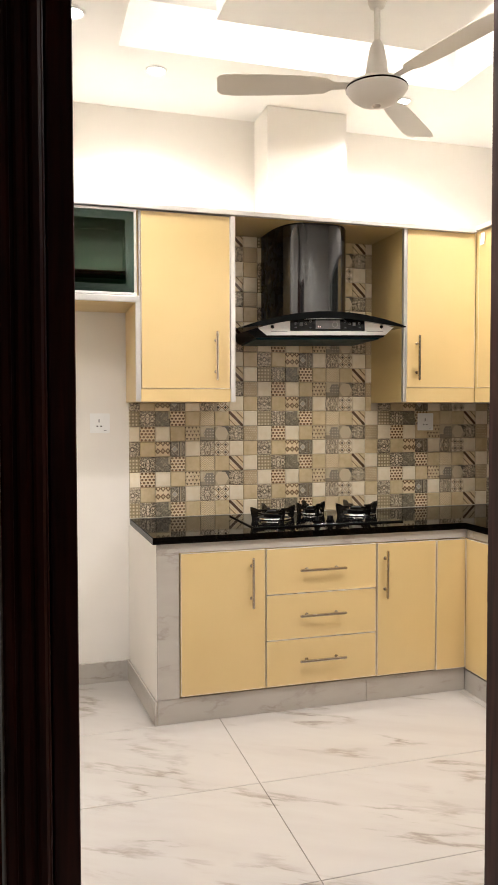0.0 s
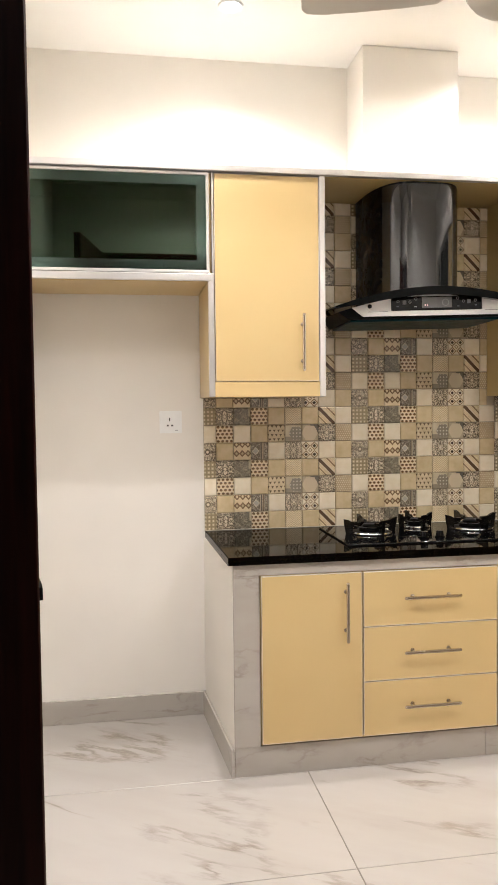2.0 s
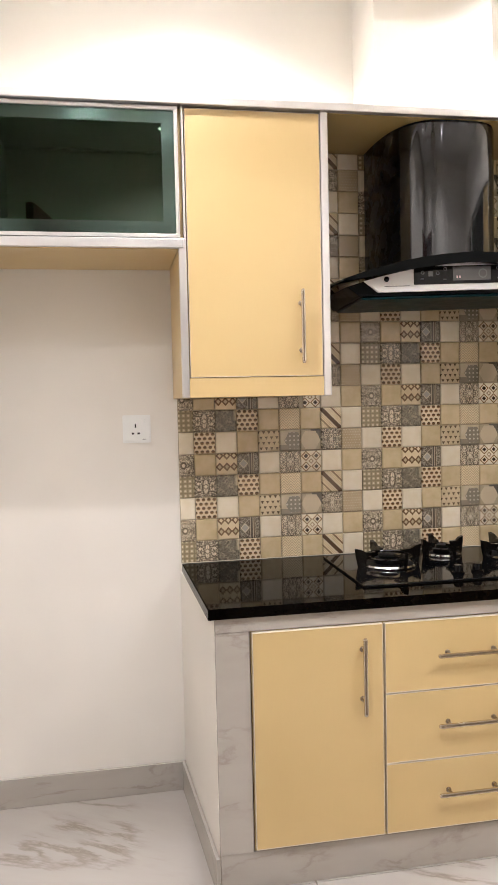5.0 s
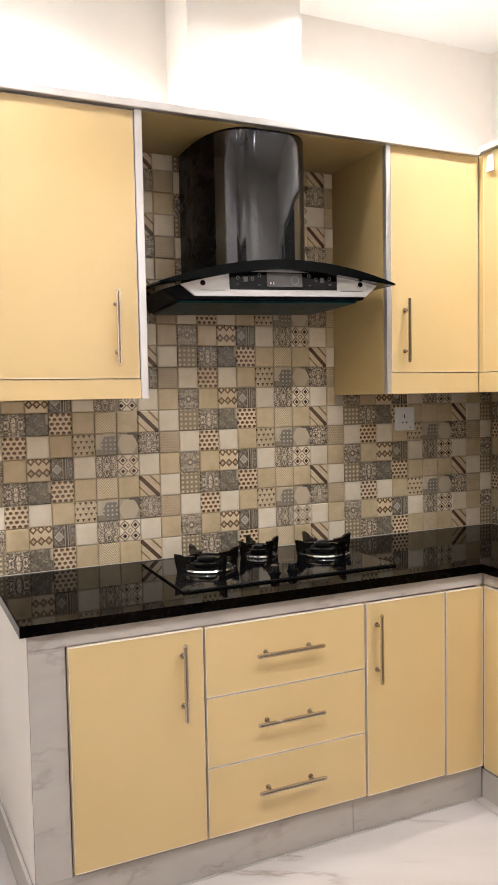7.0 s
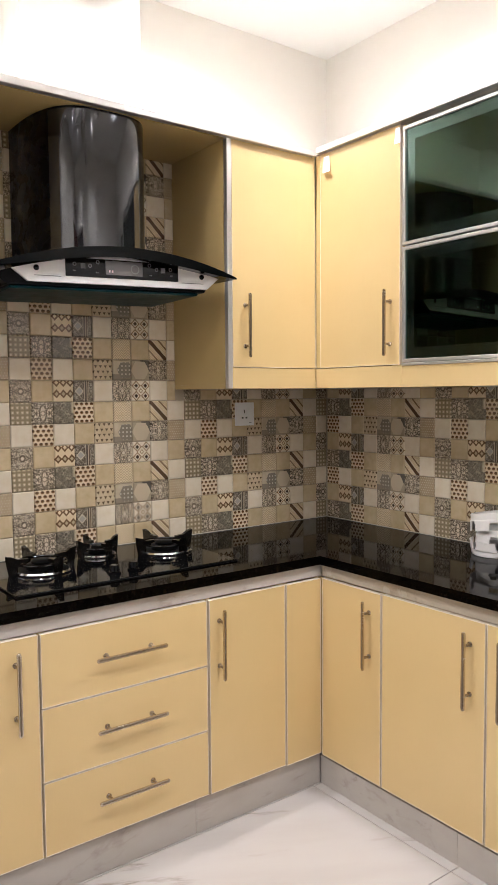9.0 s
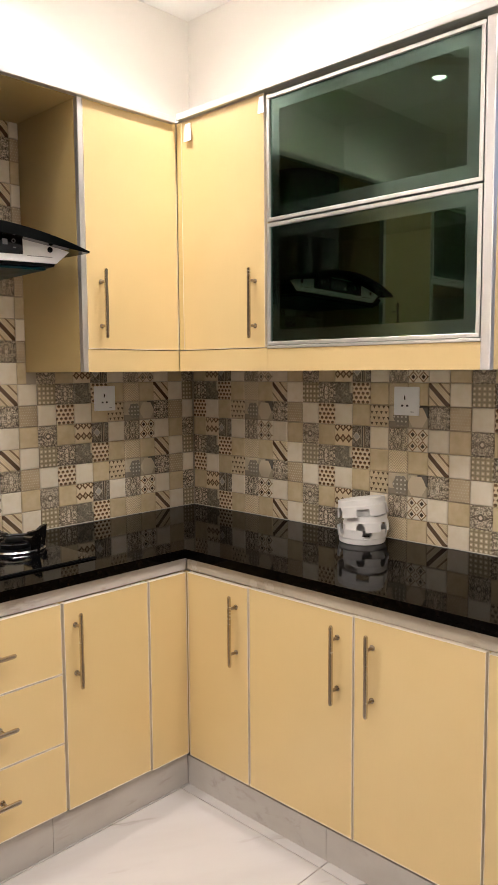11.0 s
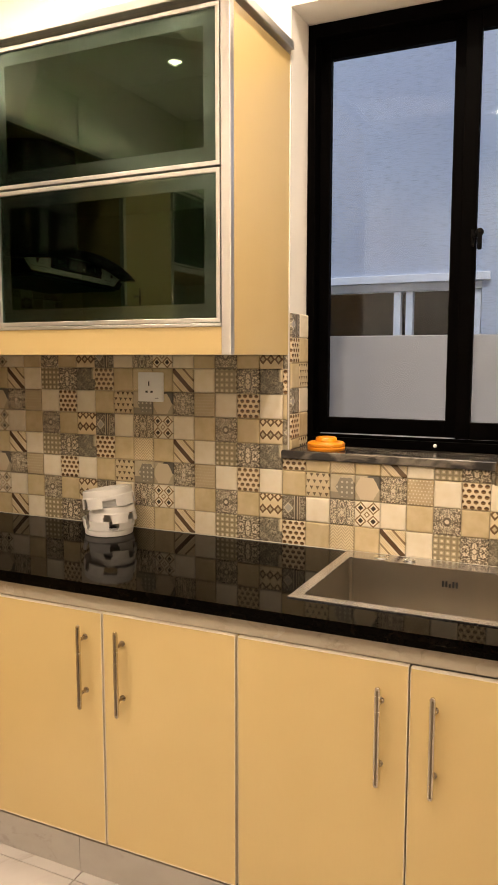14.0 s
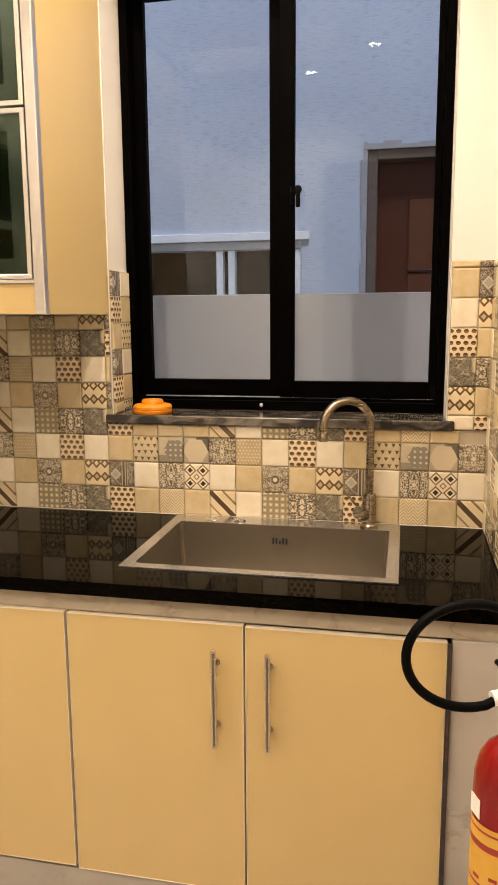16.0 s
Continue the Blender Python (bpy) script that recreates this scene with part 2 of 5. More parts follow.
        if kind == "blob_a":
            pu, pv = (u * 5).fract() - 0.5, (v * 5).fract() - 0.5
            c = blend(inside, mottled((0.60, 0.51, 0.36), 0.85), (0.24, 0.21, 0.16))
            c = blend(inside * ((pu * pu + pv * pv) < 0.055), c, (0.58, 0.53, 0.43))
            c = blend((hexa > 0.42) * (v < 0.3) * 0.7, c, (0.16, 0.14, 0.11))
        else:
            c = blend(inside, mottled((0.46, 0.39, 0.275), 0.85), (0.60, 0.50, 0.345))
            c = blend((hexa > 0.47) * (u > 0.5) * (v > 0.5), c, (0.11, 0.10, 0.08))
    tint = blend(rnd * 0.16, c, (0.34, 0.27, 0.17))
    put(tint, b, "Base Color")
    put(smooth(cloud, 0.2, 0.8) * 0.12 + 0.12, b, "Roughness")
    wave = V(tex("ShaderNodeTexNoise", world_coords(), 28, 3).outputs[0])
    bump(b, wave, 0.22, 0.002)
    return mat


WALL = paint_mat("wall_paint", (0.81, 0.77, 0.705))
WHITE = paint_mat("ceiling_paint", (0.81, 0.79, 0.75), 0.03)
# darker than the kitchen walls: the hall's dimness is put into the colour
HALL = paint_mat("hall_dim_paint", (0.55, 0.5, 0.43))
YELLOW = laminate_mat("yellow_laminate", (0.62, 0.463, 0.217))
# same laminate, deeper: shading of the hood bay and carcasses in the colour
YELLOW_SHADE = laminate_mat("yellow_laminate_shaded", (0.57, 0.425, 0.175))
EDGE = plain_mat("edge_band", (0.76, 0.67, 0.52), 0.4, wear=0.05)
FLOOR = marble_mat("floor_porcelain", (0.425, 0.392, 0.358), (0.16, 0.125, 0.092), 0.10, 1.0)
SKIRT = marble_mat("skirting_porcelain", (0.44, 0.405, 0.36), (0.20, 0.16, 0.13), 0.16, 1.5, strong=0.42)
BANDTILE = marble_mat("band_porcelain", (0.40, 0.345, 0.265), (0.20, 0.155, 0.11), 0.2, 1.8, strong=0.5)
GROUT = plain_mat("floor_grout", (0.26, 0.215, 0.165), 0.8)
WGROUT = plain_mat("wall_grout", (0.46, 0.39, 0.28), 0.7)
ALU = metal_mat("aluminium", (0.70, 0.68, 0.66), 0.34, metal=0.85)
STEEL = metal_mat("brushed_steel", (0.55, 0.50, 0.44), 0.30)
SINK, sink_bsdf = start("sink_steel", (0.46, 0.415, 0.35), 0.30, 0.95)
put(blend(smooth(V(tex("ShaderNodeTexNoise", world_coords(), 5, 2).outputs[0]), 0.3, 0.7), (0.48, 0.435, 0.365), (0.42, 0.375, 0.31)), sink_bsdf, "Base Color")
SINKRIM = metal_mat("sink_rim_steel", (0.52, 0.50, 0.48), 0.24, (30, 1, 1), 0.85)
NICKEL = metal_mat("satin_nickel", (0.35, 0.29, 0.22), 0.28, (0.2, 0.2, 4))
PALENICKEL = metal_mat("pale_satin_nickel", (0.60, 0.52, 0.41), 0.26, (0.2, 0.2, 4))
SLOT = plain_mat("dark_slot", (0.20, 0.155, 0.105), 0.4, 0.7)
CHROME = plain_mat("chrome", (0.8, 0.8, 0.8), 0.1, 1.0)
SILVER = plain_mat("silver_paint", (0.84, 0.83, 0.81), 0.5, 0.1, wear=0.02)
PLASTIC = plain_mat("white_plastic", (0.85, 0.85, 0.83), 0.35, wear=0.04)
FOAM = plain_mat("white_moulded_pulp", (0.88, 0.85, 0.80), 0.5, wear=0.08)
BLACK = plain_mat("black_gloss", (0.002, 0.002, 0.0022), 0.07)
BLACKM = plain_mat("black_enamel", (0.002, 0.002, 0.002), 0.4)
FRAME = plain_mat("black_window_aluminium", (0.0012, 0.0009, 0.0008), 0.5)
FRAME.node_tree.nodes["Principled BSDF"].inputs["Specular IOR Level"].default_value = 0.015
HOLE = plain_mat("socket_hole", (0.02, 0.02, 0.02), 0.7)
ORANGE = plain_mat("orange_plastic", (0.85, 0.28, 0.015), 0.35)
RED = plain_mat("red_paint", (0.23, 0.004, 0.005), 0.2)
LABEL = plain_mat("yellow_label", (0.72, 0.40, 0.06), 0.4)
LABELR = plain_mat("red_label_print", (0.35, 0.03, 0.02), 0.4)
RUBBER = plain_mat("black_rubber", (0.0015, 0.0015, 0.0015), 0.5)
FANW, _b = start("fan_enamel", (0.62, 0.58, 0.52), 0.45)
BUTTON = plain_mat("panel_print", (0.20, 0.20, 0.20), 0.4)
SCREEN = plain_mat("hood_display", (0.15, 0.145, 0.145), 0.12)
LEDRED = glow_mat("display_digits", (1.0, 0.15, 0.15), 0.22)
TAPE = plain_mat("white_tape", (0.8, 0.79, 0.76), 0.5)
LAMPGLOW = glow_mat("lamp_glow", LAMP, 40.0)
STRIPGLOW = glow_mat("strip_glow", (1.0, 0.90, 0.76), 62.0)
CARTON = plain_mat("printed_carton", (0.045, 0.032, 0.022), 0.6, wear=0.6)
BROWNP = plain_mat("dark_red_print", (0.09, 0.03, 0.03), 0.5)


def granite_mat():
    mat, b = start("black_granite", (0.012, 0.01, 0.01), 0.05, Specular_IOR_Level=0.042, Specular_Tint=(1.0, 0.84, 0.70, 1.0))
    v = world_coords()
    vo = V(tex("ShaderNodeTexVoronoi", v, 420, 0).outputs[0])
    n = V(tex("ShaderNodeTexNoise", v, 60, 6).outputs[0])
    put(blend(smooth(n, 0.55, 0.75) * 0.8, (0.001, 0.0008, 0.0006), (0.006, 0.0038, 0.0026)), b, "Base Color")
    put(smooth(vo, 0.1, 0.5) * 0.02 + 0.035, b, "Roughness")
    return mat


def wood_mat():
    mat, b = start("dark_mahogany", (0.05, 0.012, 0.007), 0.3, Specular_IOR_Level=0.2)
    v = world_coords((1, 1, 0.08))
    n = V(tex("ShaderNodeTexNoise", v, 60, 6, Distortion=0.4).outputs[0])
    put(blend(smooth(n, 0.35, 0.7), (0.060, 0.012, 0.007), (0.020, 0.004, 0.0025)), b, "Base Color")
    put(smooth(n, 0.3, 0.8) * 0.2 + 0.3, b, "Roughness")
    bump(b, n, 0.1, 0.001)
    return mat


def sillstone_mat():
    mat, b = start("sill_stone", (0.05, 0.045, 0.04), 0.2)
    n = V(tex("ShaderNodeTexNoise", world_coords((1, 0.4, 1)), 26, 8, Distortion=1.0).outputs[0])
    put(blend(smooth(n, 0.45, 0.65), (0.025, 0.021, 0.019), (0.17, 0.145, 0.115)), b, "Base Color")
    return mat


def glass_mat(name, tint, rough=0.0, mixed=0.25, ior=1.45, shine=(1, 1, 1)):
    """Flat glass: a clear, tinted sheet with a mirror gloss."""
    mat = bpy.data.materials.new(name)
    mat.use_nodes = True
    t = V.tree = mat.node_tree
    t.nodes.remove(t.nodes["Principled BSDF"])
    clear, gloss, mix, fres = (t.nodes.new("ShaderNode" + k) for k in ("BsdfTransparent", "BsdfGlossy", "MixShader", "Fresnel"))
    clear.inputs[0].default_value = (*tint, 1)
    gloss.inputs[0].default_value = (*shine, 1)
    gloss.inputs["Roughness"].default_value = rough
    fres.inputs[0].default_value = ior
    t.links.new((V(fres.outputs[0]) * 1.0 + mixed).s, mix.inputs[0])
    t.links.new(clear.outputs[0], mix.inputs[1])
    t.links.new(gloss.outputs[0], mix.inputs[2])
    t.links.new(mix.outputs[0], t.nodes["Material Output"].inputs[0])
    return mat


def plaster_mat():
    mat, b = start("rough_plaster", (0.42, 0.47, 0.55), 0.8)
    v = world_coords((1, 0.24, 2.0))
    n = V(tex("ShaderNodeTexNoise", v, 85, 8, Roughness=0.65).outputs[0])
    big = V(tex("ShaderNodeTexNoise", world_coords(), 1.5, 4).outputs[0])
    c = blend(smooth(big, 0.3, 0.7), (0.58, 0.645, 0.74), (0.48, 0.54, 0.65))
    c = blend(smooth(n, 0.50, 0.68) * 0.5, c, (0.27, 0.30, 0.37))
    put(c, b, "Base Color")
    bump(b, n, 0.2, 0.004)
    return mat


BEAD = plain_mat("pale_sealant", (0.66, 0.60, 0.48), 0.5)
GRANITE, WOOD, SILLSTONE, PLASTER = granite_mat(), wood_mat(), sillstone_mat(), plaster_mat()
GREENGLASS = glass_mat("green_tinted_glass", (0.07, 0.235, 0.125), 0.0, 0.05, shine=(0.42, 0.55, 0.40))
FROST = glass_mat("frosted_glass_border", (0.09, 0.19, 0.15), 0.16, 0.11, shine=(0.60, 0.86, 0.74))
CLEAR = glass_mat("window_glass", (0.90, 0.95, 0.99), 0.0, 0.005, 1.32)
HOODGLASS = plain_mat("black_glass", (0.002, 0.0025, 0.0025), 0.03)
TEAL = plain_mat("teal_hood_underside", (0.0, 0.022, 0.030), 0.35)
TEAL.node_tree.nodes["Principled BSDF"].inputs["Specular IOR Level"].default_value = 0.08
HOODGLASS.node_tree.nodes["Principled BSDF"].inputs["Specular IOR Level"].default_value = 0.06
DARKGLASS = plain_mat("dark_window_glass", (0.008, 0.006, 0.006), 0.12)
DARKGLASS.node_tree.nodes["Principled BSDF"].inputs["Specular IOR Level"].default_value = 0.12
ENAMEL = plain_mat("glossy_black_enamel", (0.003, 0.0025, 0.002), 0.16)
ENAMEL.node_tree.nodes["Principled BSDF"].inputs["Specular IOR Level"].default_value = 0.6
CHIM = plain_mat("chimney_black", (0.0015, 0.0015, 0.0015), 0.28)
BOUNDARY = paint_mat("boundary_wall_paint", (0.56, 0.53, 0.54), 0.05, 0.7)
PAVING = plain_mat("concrete_paving", (0.28, 0.27, 0.25), 0.8)

# ---- building helpers ----


def part(name, bm, material, parent=None, label="", smooth_faces=False):
    me = bpy.data.meshes.new(name)
    bm.to_mesh(me)
    bm.free()
    for m in material if isinstance(material, (list, tuple)) else (material,):
        me.materials.append(m)
    if smooth_faces:
        for p in me.polygons:
            p.use_smooth = True
        me.set_sharp_from_angle(angle=radians(38))
    ob = new(name, me)
    if parent is not None:
        ob.parent = parent
        ob.matrix_parent_inverse = parent.matrix_world.inverted()
    if label:
        ob["label"] = label
    return ob


def thing(name, at, label, category, group=""):
    e = new(name)
    e.empty_display_size = 0.05
    e.matrix_world = pose(*at)
    bpy.context.view_layer.update()
    return tagged(e, label, category, group)


def box(x0, y0, z0, x1, y1, z1, bev=0.0, bm=None, seg=1):
    bm2 = bmesh.new()
    vs = [bm2.verts.new((x, y, z)) for x in (min(x0, x1), max(x0, x1)) for y in (min(y0, y1), max(y0, y1)) for z in (min(z0, z1), max(z0, z1))]
    for f in ((0, 1, 3, 2), (4, 6, 7, 5), (0, 4, 5, 1), (2, 3, 7, 6), (0, 2, 6, 4), (1, 5, 7, 3)):
        bm2.faces.new([vs[i] for i in f])
    if bev:
        bmesh.ops.bevel(bm2, geom=bm2.edges[:], offset=bev, segments=seg, affect="EDGES")
    if bm is None:
        return bm2
    join(bm, bm2)
    return bm


def join(bm, other):
    me = bpy.data.meshes.new("tmp")
    other.to_mesh(me)
    other.free()
    bm.from_mesh(me)
    bpy.data.meshes.remove(me)
    return bm


def lathe(profile, n=32, m=Matrix()):
    """A turned shape from (radius, height) pairs, about z."""
    bm = bmesh.new()
    rings = []
    for r, z in profile:
        if r < 1e-5:
            rings.append([bm.verts.new(m @ Vector((0, 0, z)))])
        else:
            rings.append([bm.verts.new(m @ Vector((r * math.cos(2 * math.pi * i / n), r * math.sin(2 * math.pi * i / n), z))) for i in range(n)])
    for a, b in zip(rings, rings[1:]):
        for i in range(n):
            j = (i + 1) % n
            if len(a) == 1 and len(b) == 1:
                continue
            if len(a) == 1:
                bm.faces.new((a[0], b[j], b[i]))
            elif len(b) == 1:
                bm.faces.new((a[i], a[j], b[0]))
            else:
                bm.faces.new((a[i], a[j], b[j], b[i]))
    bmesh.ops.recalc_face_normals(bm, faces=bm.faces[:])
    return bm


def tube(points, r, n=12, closed=False):
    """A round tube along points, with capped ends."""
    pts = [Vector(p) for p in points]
    bm = bmesh.new()
    rings = []
    up = Vector((0.13, 0.21, 0.97)).normalized()
    for i, p in enumerate(pts):
        if closed:
            t = pts[(i + 1) % len(pts)] - pts[i - 1]
        else:
            t = pts[min(i + 1, len(pts) - 1)] - pts[max(i - 1, 0)]
        t.normalize()
        a = t.cross(up).normalized()
        up = a.cross(t).normalized()
        rr = r[i] if isinstance(r, (list, tuple)) else r
        rings.append([bm.verts.new(p + rr * (math.cos(2 * math.pi * k / n) * a + math.sin(2 * math.pi * k / n) * up)) for k in range(n)])
    pairs = list(zip(rings, rings[1:])) + ([(rings[-1], rings[0])] if closed else [])
    for a, b in pairs:
        for k in range(n):
            bm.faces.new((a[k], a[(k + 1) % n], b[(k + 1) % n], b[k]))
    if not closed:
        bm.faces.new(rings[0][::-1])
        bm.faces.new(rings[-1])
    bmesh.ops.recalc_face_normals(bm, faces=bm.faces[:])
    return bm


def arc(c, r, a0, a1, n, ax=(1, 0, 0), ay=(0, 0, 1)):
    c, ax, ay = Vector(c), Vector(ax), Vector(ay)
    return [c + r * (math.cos(radians(a0 + (a1 - a0) * i / n)) * ax + math.sin(radians(a0 + (a1 - a0) * i / n)) * ay) for i in range(n + 1)]


def moved(bm, m):
    bmesh.ops.transform(bm, matrix=m, verts=bm.verts[:])
    return bm


def structure(name, bm, mat, label, category, parent=None):
    ob = part(name, bm, mat, parent)
    return tagged(ob, label, category, kind="structure")



# ---- the room ----
XL, YD = -3.15, -2.85
HX0, HX1, HY = -4.2, -0.6, -6.4
DOOR_X0, DOOR_X1, DOOR_H = -2.86, -1.92, 2.60
WIN_Y0, WIN_Y1, WIN_Z0, WIN_Z1 = -2.725, -1.70, 1.175, 2.59

structure("wall_north", box(XL - 0.2, 0, -0.1, 0.24, 0.2, 3.5), WALL, "cream painted kitchen wall behind the hob", "wall")
bm = box(0, -4.0, -0.1, 0.24, WIN_Y0, 3.5)
box(0, WIN_Y1, -0.1, 0.24, 0, 3.5, bm=bm)
box(0, WIN_Y0, -0.1, 0.24, WIN_Y1, WIN_Z0, bm=bm)
box(0, WIN_Y0, WIN_Z1, 0.24, WIN_Y1, 3.5, bm=bm)
structure("wall_east", bm, WALL, "cream painted wall with the window over the sink", "wall")
structure("wall_west", box(XL - 0.2, YD, -0.1, XL, 0, 3.5), WALL, "cream painted side wall beside the empty fridge niche", "wall")
bm = box(XL - 0.2, YD - 0.13, -0.1, DOOR_X0, YD, 3.5)
box(DOOR_X1, YD - 0.13, -0.1, 0, YD, 3.5, bm=bm)
box(DOOR_X0, YD - 0.13, DOOR_H, DOOR_X1, YD, 3.5, bm=bm)
structure("wall_south", bm, WALL, "cream painted wall with the kitchen doorway", "wall")
bm = box(HX0 - 0.1, HY, -0.1, HX0, YD - 0.13, 3.3)
box(HX1, HY, -0.1, HX1 + 0.1, YD - 0.13, 3.3, bm=bm)
box(HX0 - 0.1, HY - 0.1, -0.1, HX1 + 0.1, HY, 3.3, bm=bm)
box(HX0, YD - 0.13, -0.1, XL - 0.2, YD, 3.3, bm=bm)
structure("wall_hall", bm, HALL, "plain hall walls outside the kitchen, dimness put into their colour", "wall")
structure("ceiling_hall", box(HX0 - 0.1, HY - 0.1, 3.1, HX1 + 0.1, YD - 0.13, 3.2), WHITE, "plain white hall ceiling", "ceiling")

# ceiling with a recessed tray and a dropped centre panel
TX0, TX1, TY0, TY1 = -2.42, -0.73, -2.18, -0.67
bm = box(XL, TY1, CEIL, 0, 0, CEIL + 0.1)
box(XL, YD, CEIL, 0, TY0, CEIL + 0.1, bm=bm)
box(XL, TY0, CEIL, TX0, TY1, CEIL + 0.1, bm=bm)
box(TX1, TY0, CEIL, 0, TY1, CEIL + 0.1, bm=bm)
box(XL, YD, 3.30, 0, 0, 3.4, bm=bm)
box(TX0 - 0.02, TY0 - 0.02, CEIL + 0.1, TX0, TY1 + 0.02, 3.30, bm=bm)
box(TX1, TY0 - 0.02, CEIL + 0.1, TX1 + 0.02, TY1 + 0.02, 3.30, bm=bm)
box(TX0, TY0 - 0.02, CEIL + 0.1, TX1, TY0, 3.30, bm=bm)
box(TX0, TY1, CEIL + 0.1, TX1, TY1 + 0.02, 3.30, bm=bm)
structure("ceiling", bm, WHITE, "white gypsum ceiling with a recessed light cove", "ceiling")
structure("ceiling_panel", box(-2.05, -1.87, 3.095, -1.02, -0.98, 3.30, 0.002), WHITE, "dropped white panel in the middle of the ceiling cove", "ceiling")
for k, (x0, y0, x1, y1) in enumerate([(-2.09, -1.87, -2.075, -0.98), (-0.995, -1.87, -0.98, -0.98), (-2.05, -0.955, -1.02, -0.94), (-2.05, -1.91, -1.02, -1.895)]):
    ob = part("light_strip", box(x0, y0, 3.235, x1, y1, 3.25), STRIPGLOW)
    tagged(ob, "warm glowing light strip hidden in the ceiling cove", "light strip", "cove light strips")

# duct casing over the hood
structure("duct_casing", box(-1.59, -0.24, 2.476, -1.137, -0.002, CEIL - 0.002), WALL, "cream painted boxed duct between the cabinets and the ceiling", "duct casing")

# floor, with tiles of their own
structure("floor_bed", box(HX0, HY, -0.1, 0, 0, -0.004), GROUT, "grout bed under the floor tiles", "floor")
floor = structure("floor", box(XL, -0.02, -0.0042, XL + 0.02, 0, -0.0038), GROUT, "glossy white marble-look porcelain floor tiles with fine grey-brown veins", "floor")

# skirting
SK = 0.112
def skirting(x0, y0, x1, y1, name="baseboard"):
    return structure(name, box(x0, y0, 0.0, x1, y1, SK, 0.0015), SKIRT, "grey marble-look skirting tile along the wall", "skirting")
skirting(XL + 0.012, -0.012, -2.302, -0.001)
skirting(XL + 0.001, YD + 0.012, XL + 0.012, -0.013)
bm = box(0, 0, 0, 0.012, 1, SK, 0.0015)
for v in bm.verts:
    v.co.x += -2.322 + (0.046 * (1 - v.co.y))
    v.co.y = -0.660 + 0.659 * v.co.y
structure("baseboard", bm, SKIRT, "grey marble-look skirting tile along the end wall", "skirting")
skirting(-1.90, YD + 0.001, -0.66, YD + 0.012)

# ---- door frame and door ----
def jamb(x0, x1, inward):
    """One side of the door frame with a grooved architrave on the hall side."""
    bm = box(x0, YD - 0.131, 0, x1, YD + 0.02, DOOR_H - 0.04, 0.002)
    edge = x0 if inward < 0 else x1
    for k in range(5):
        a = edge - inward * (0.012 + k * 0.022)
        box(a - 0.008, YD - 0.148, 0, a + 0.008, YD - 0.130, DOOR_H + 0.02, 0.004, bm=bm)
    return bm
door_frame = thing("door_frame", (DOOR_X0, YD, 0), "dark mahogany door frame with grooved moulding round the doorway", "door frame")
part("left_jamb", jamb(DOOR_X0, -2.797, 1), WOOD, door_frame)
rj = part("right_jamb", jamb(-1.975, DOOR_X1, -1), WOOD, door_frame)
part("head", box(DOOR_X0, YD - 0.131, DOOR_H - 0.04, DOOR_X1, YD + 0.02, DOOR_H, 0.002), WOOD, door_frame)
part("strike_plate", box(-1.978, YD - 0.06, 0.97, -1.9745, YD - 0.035, 1.13, 0.001), STEEL, door_frame, "steel strike plate")

door = thing("door_1", (-2.797, YD + 0.02, 0), "dark mahogany door standing open into the kitchen against the side wall", "door")
turn = pose(-2.750, -2.866, 0, 0, 0, 101)
part("leaf", moved(box(0, 0, 0.006, 0.87, 0.042, DOOR_H - 0.046, 0.002), turn), WOOD, door)
part("handle_plate", moved(box(0.812, -0.006, 1.02, 0.850, 0.0, 1.20, 0.003), turn), BLACKM, door, "black door handle plate")
lever = tube([(0.83, 0.0, 1.142), (0.83, -0.045, 1.142), (0.828, -0.056, 1.142), (0.815, -0.058, 1.141), (0.778, -0.059, 1.138), (0.764, -0.059, 1.134), (0.760, -0.059, 1.114)], 0.0085, 10)
part("lever", moved(lever, turn), BLACKM, door, "black lever handle with a bent tip", True)
for z in (0.30, 1.16, 2.25):
    hinge = part("hinge", tube([(-2.7915, -2.862, z - 0.05), (-2.7915, -2.862, z + 0.05)], 0.0055, 10), BLACKM, door, "black butt hinge", True)
    part("hinge_flap", box(-2.7965, -2.860, z - 0.05, -2.7925, -2.835, z + 0.05, 0.0005), BLACKM, hinge)

# ---- cabinets ----
YF, XF = -0.672, -0.643


def stadium(length, width, depth, n=8):
    """A flat bar with round ends along x, centred; front at -y."""
    bm = bmesh.new()
    r = width / 2
    out = []
    for side in (1, -1):
        for i in range(n + 1):
            a = radians(-90 + 180 * i / n)
            out.append((side * (length / 2 - r) + side * r * math.cos(a), side * r * math.sin(a)))
    front = [bm.verts.new((x, -depth, z)) for x, z in out]
    back = [bm.verts.new((x, 0, z)) for x, z in out]
    bm.faces.new(front)
    bm.faces.new(back[::-1])
    for i in range(len(out)):
        j = (i + 1) % len(out)
        bm.faces.new((front[i], back[i], back[j], front[j]))
    bmesh.ops.recalc_face_normals(bm, faces=bm.faces[:])
    bmesh.ops.bevel(bm, geom=[e for e in bm.edges if e.calc_length() < length * 0.5 and abs(e.verts[0].co.y - e.verts[1].co.y) < 1e-5], offset=0.0008, segments=1, affect="EDGES")
    return bm


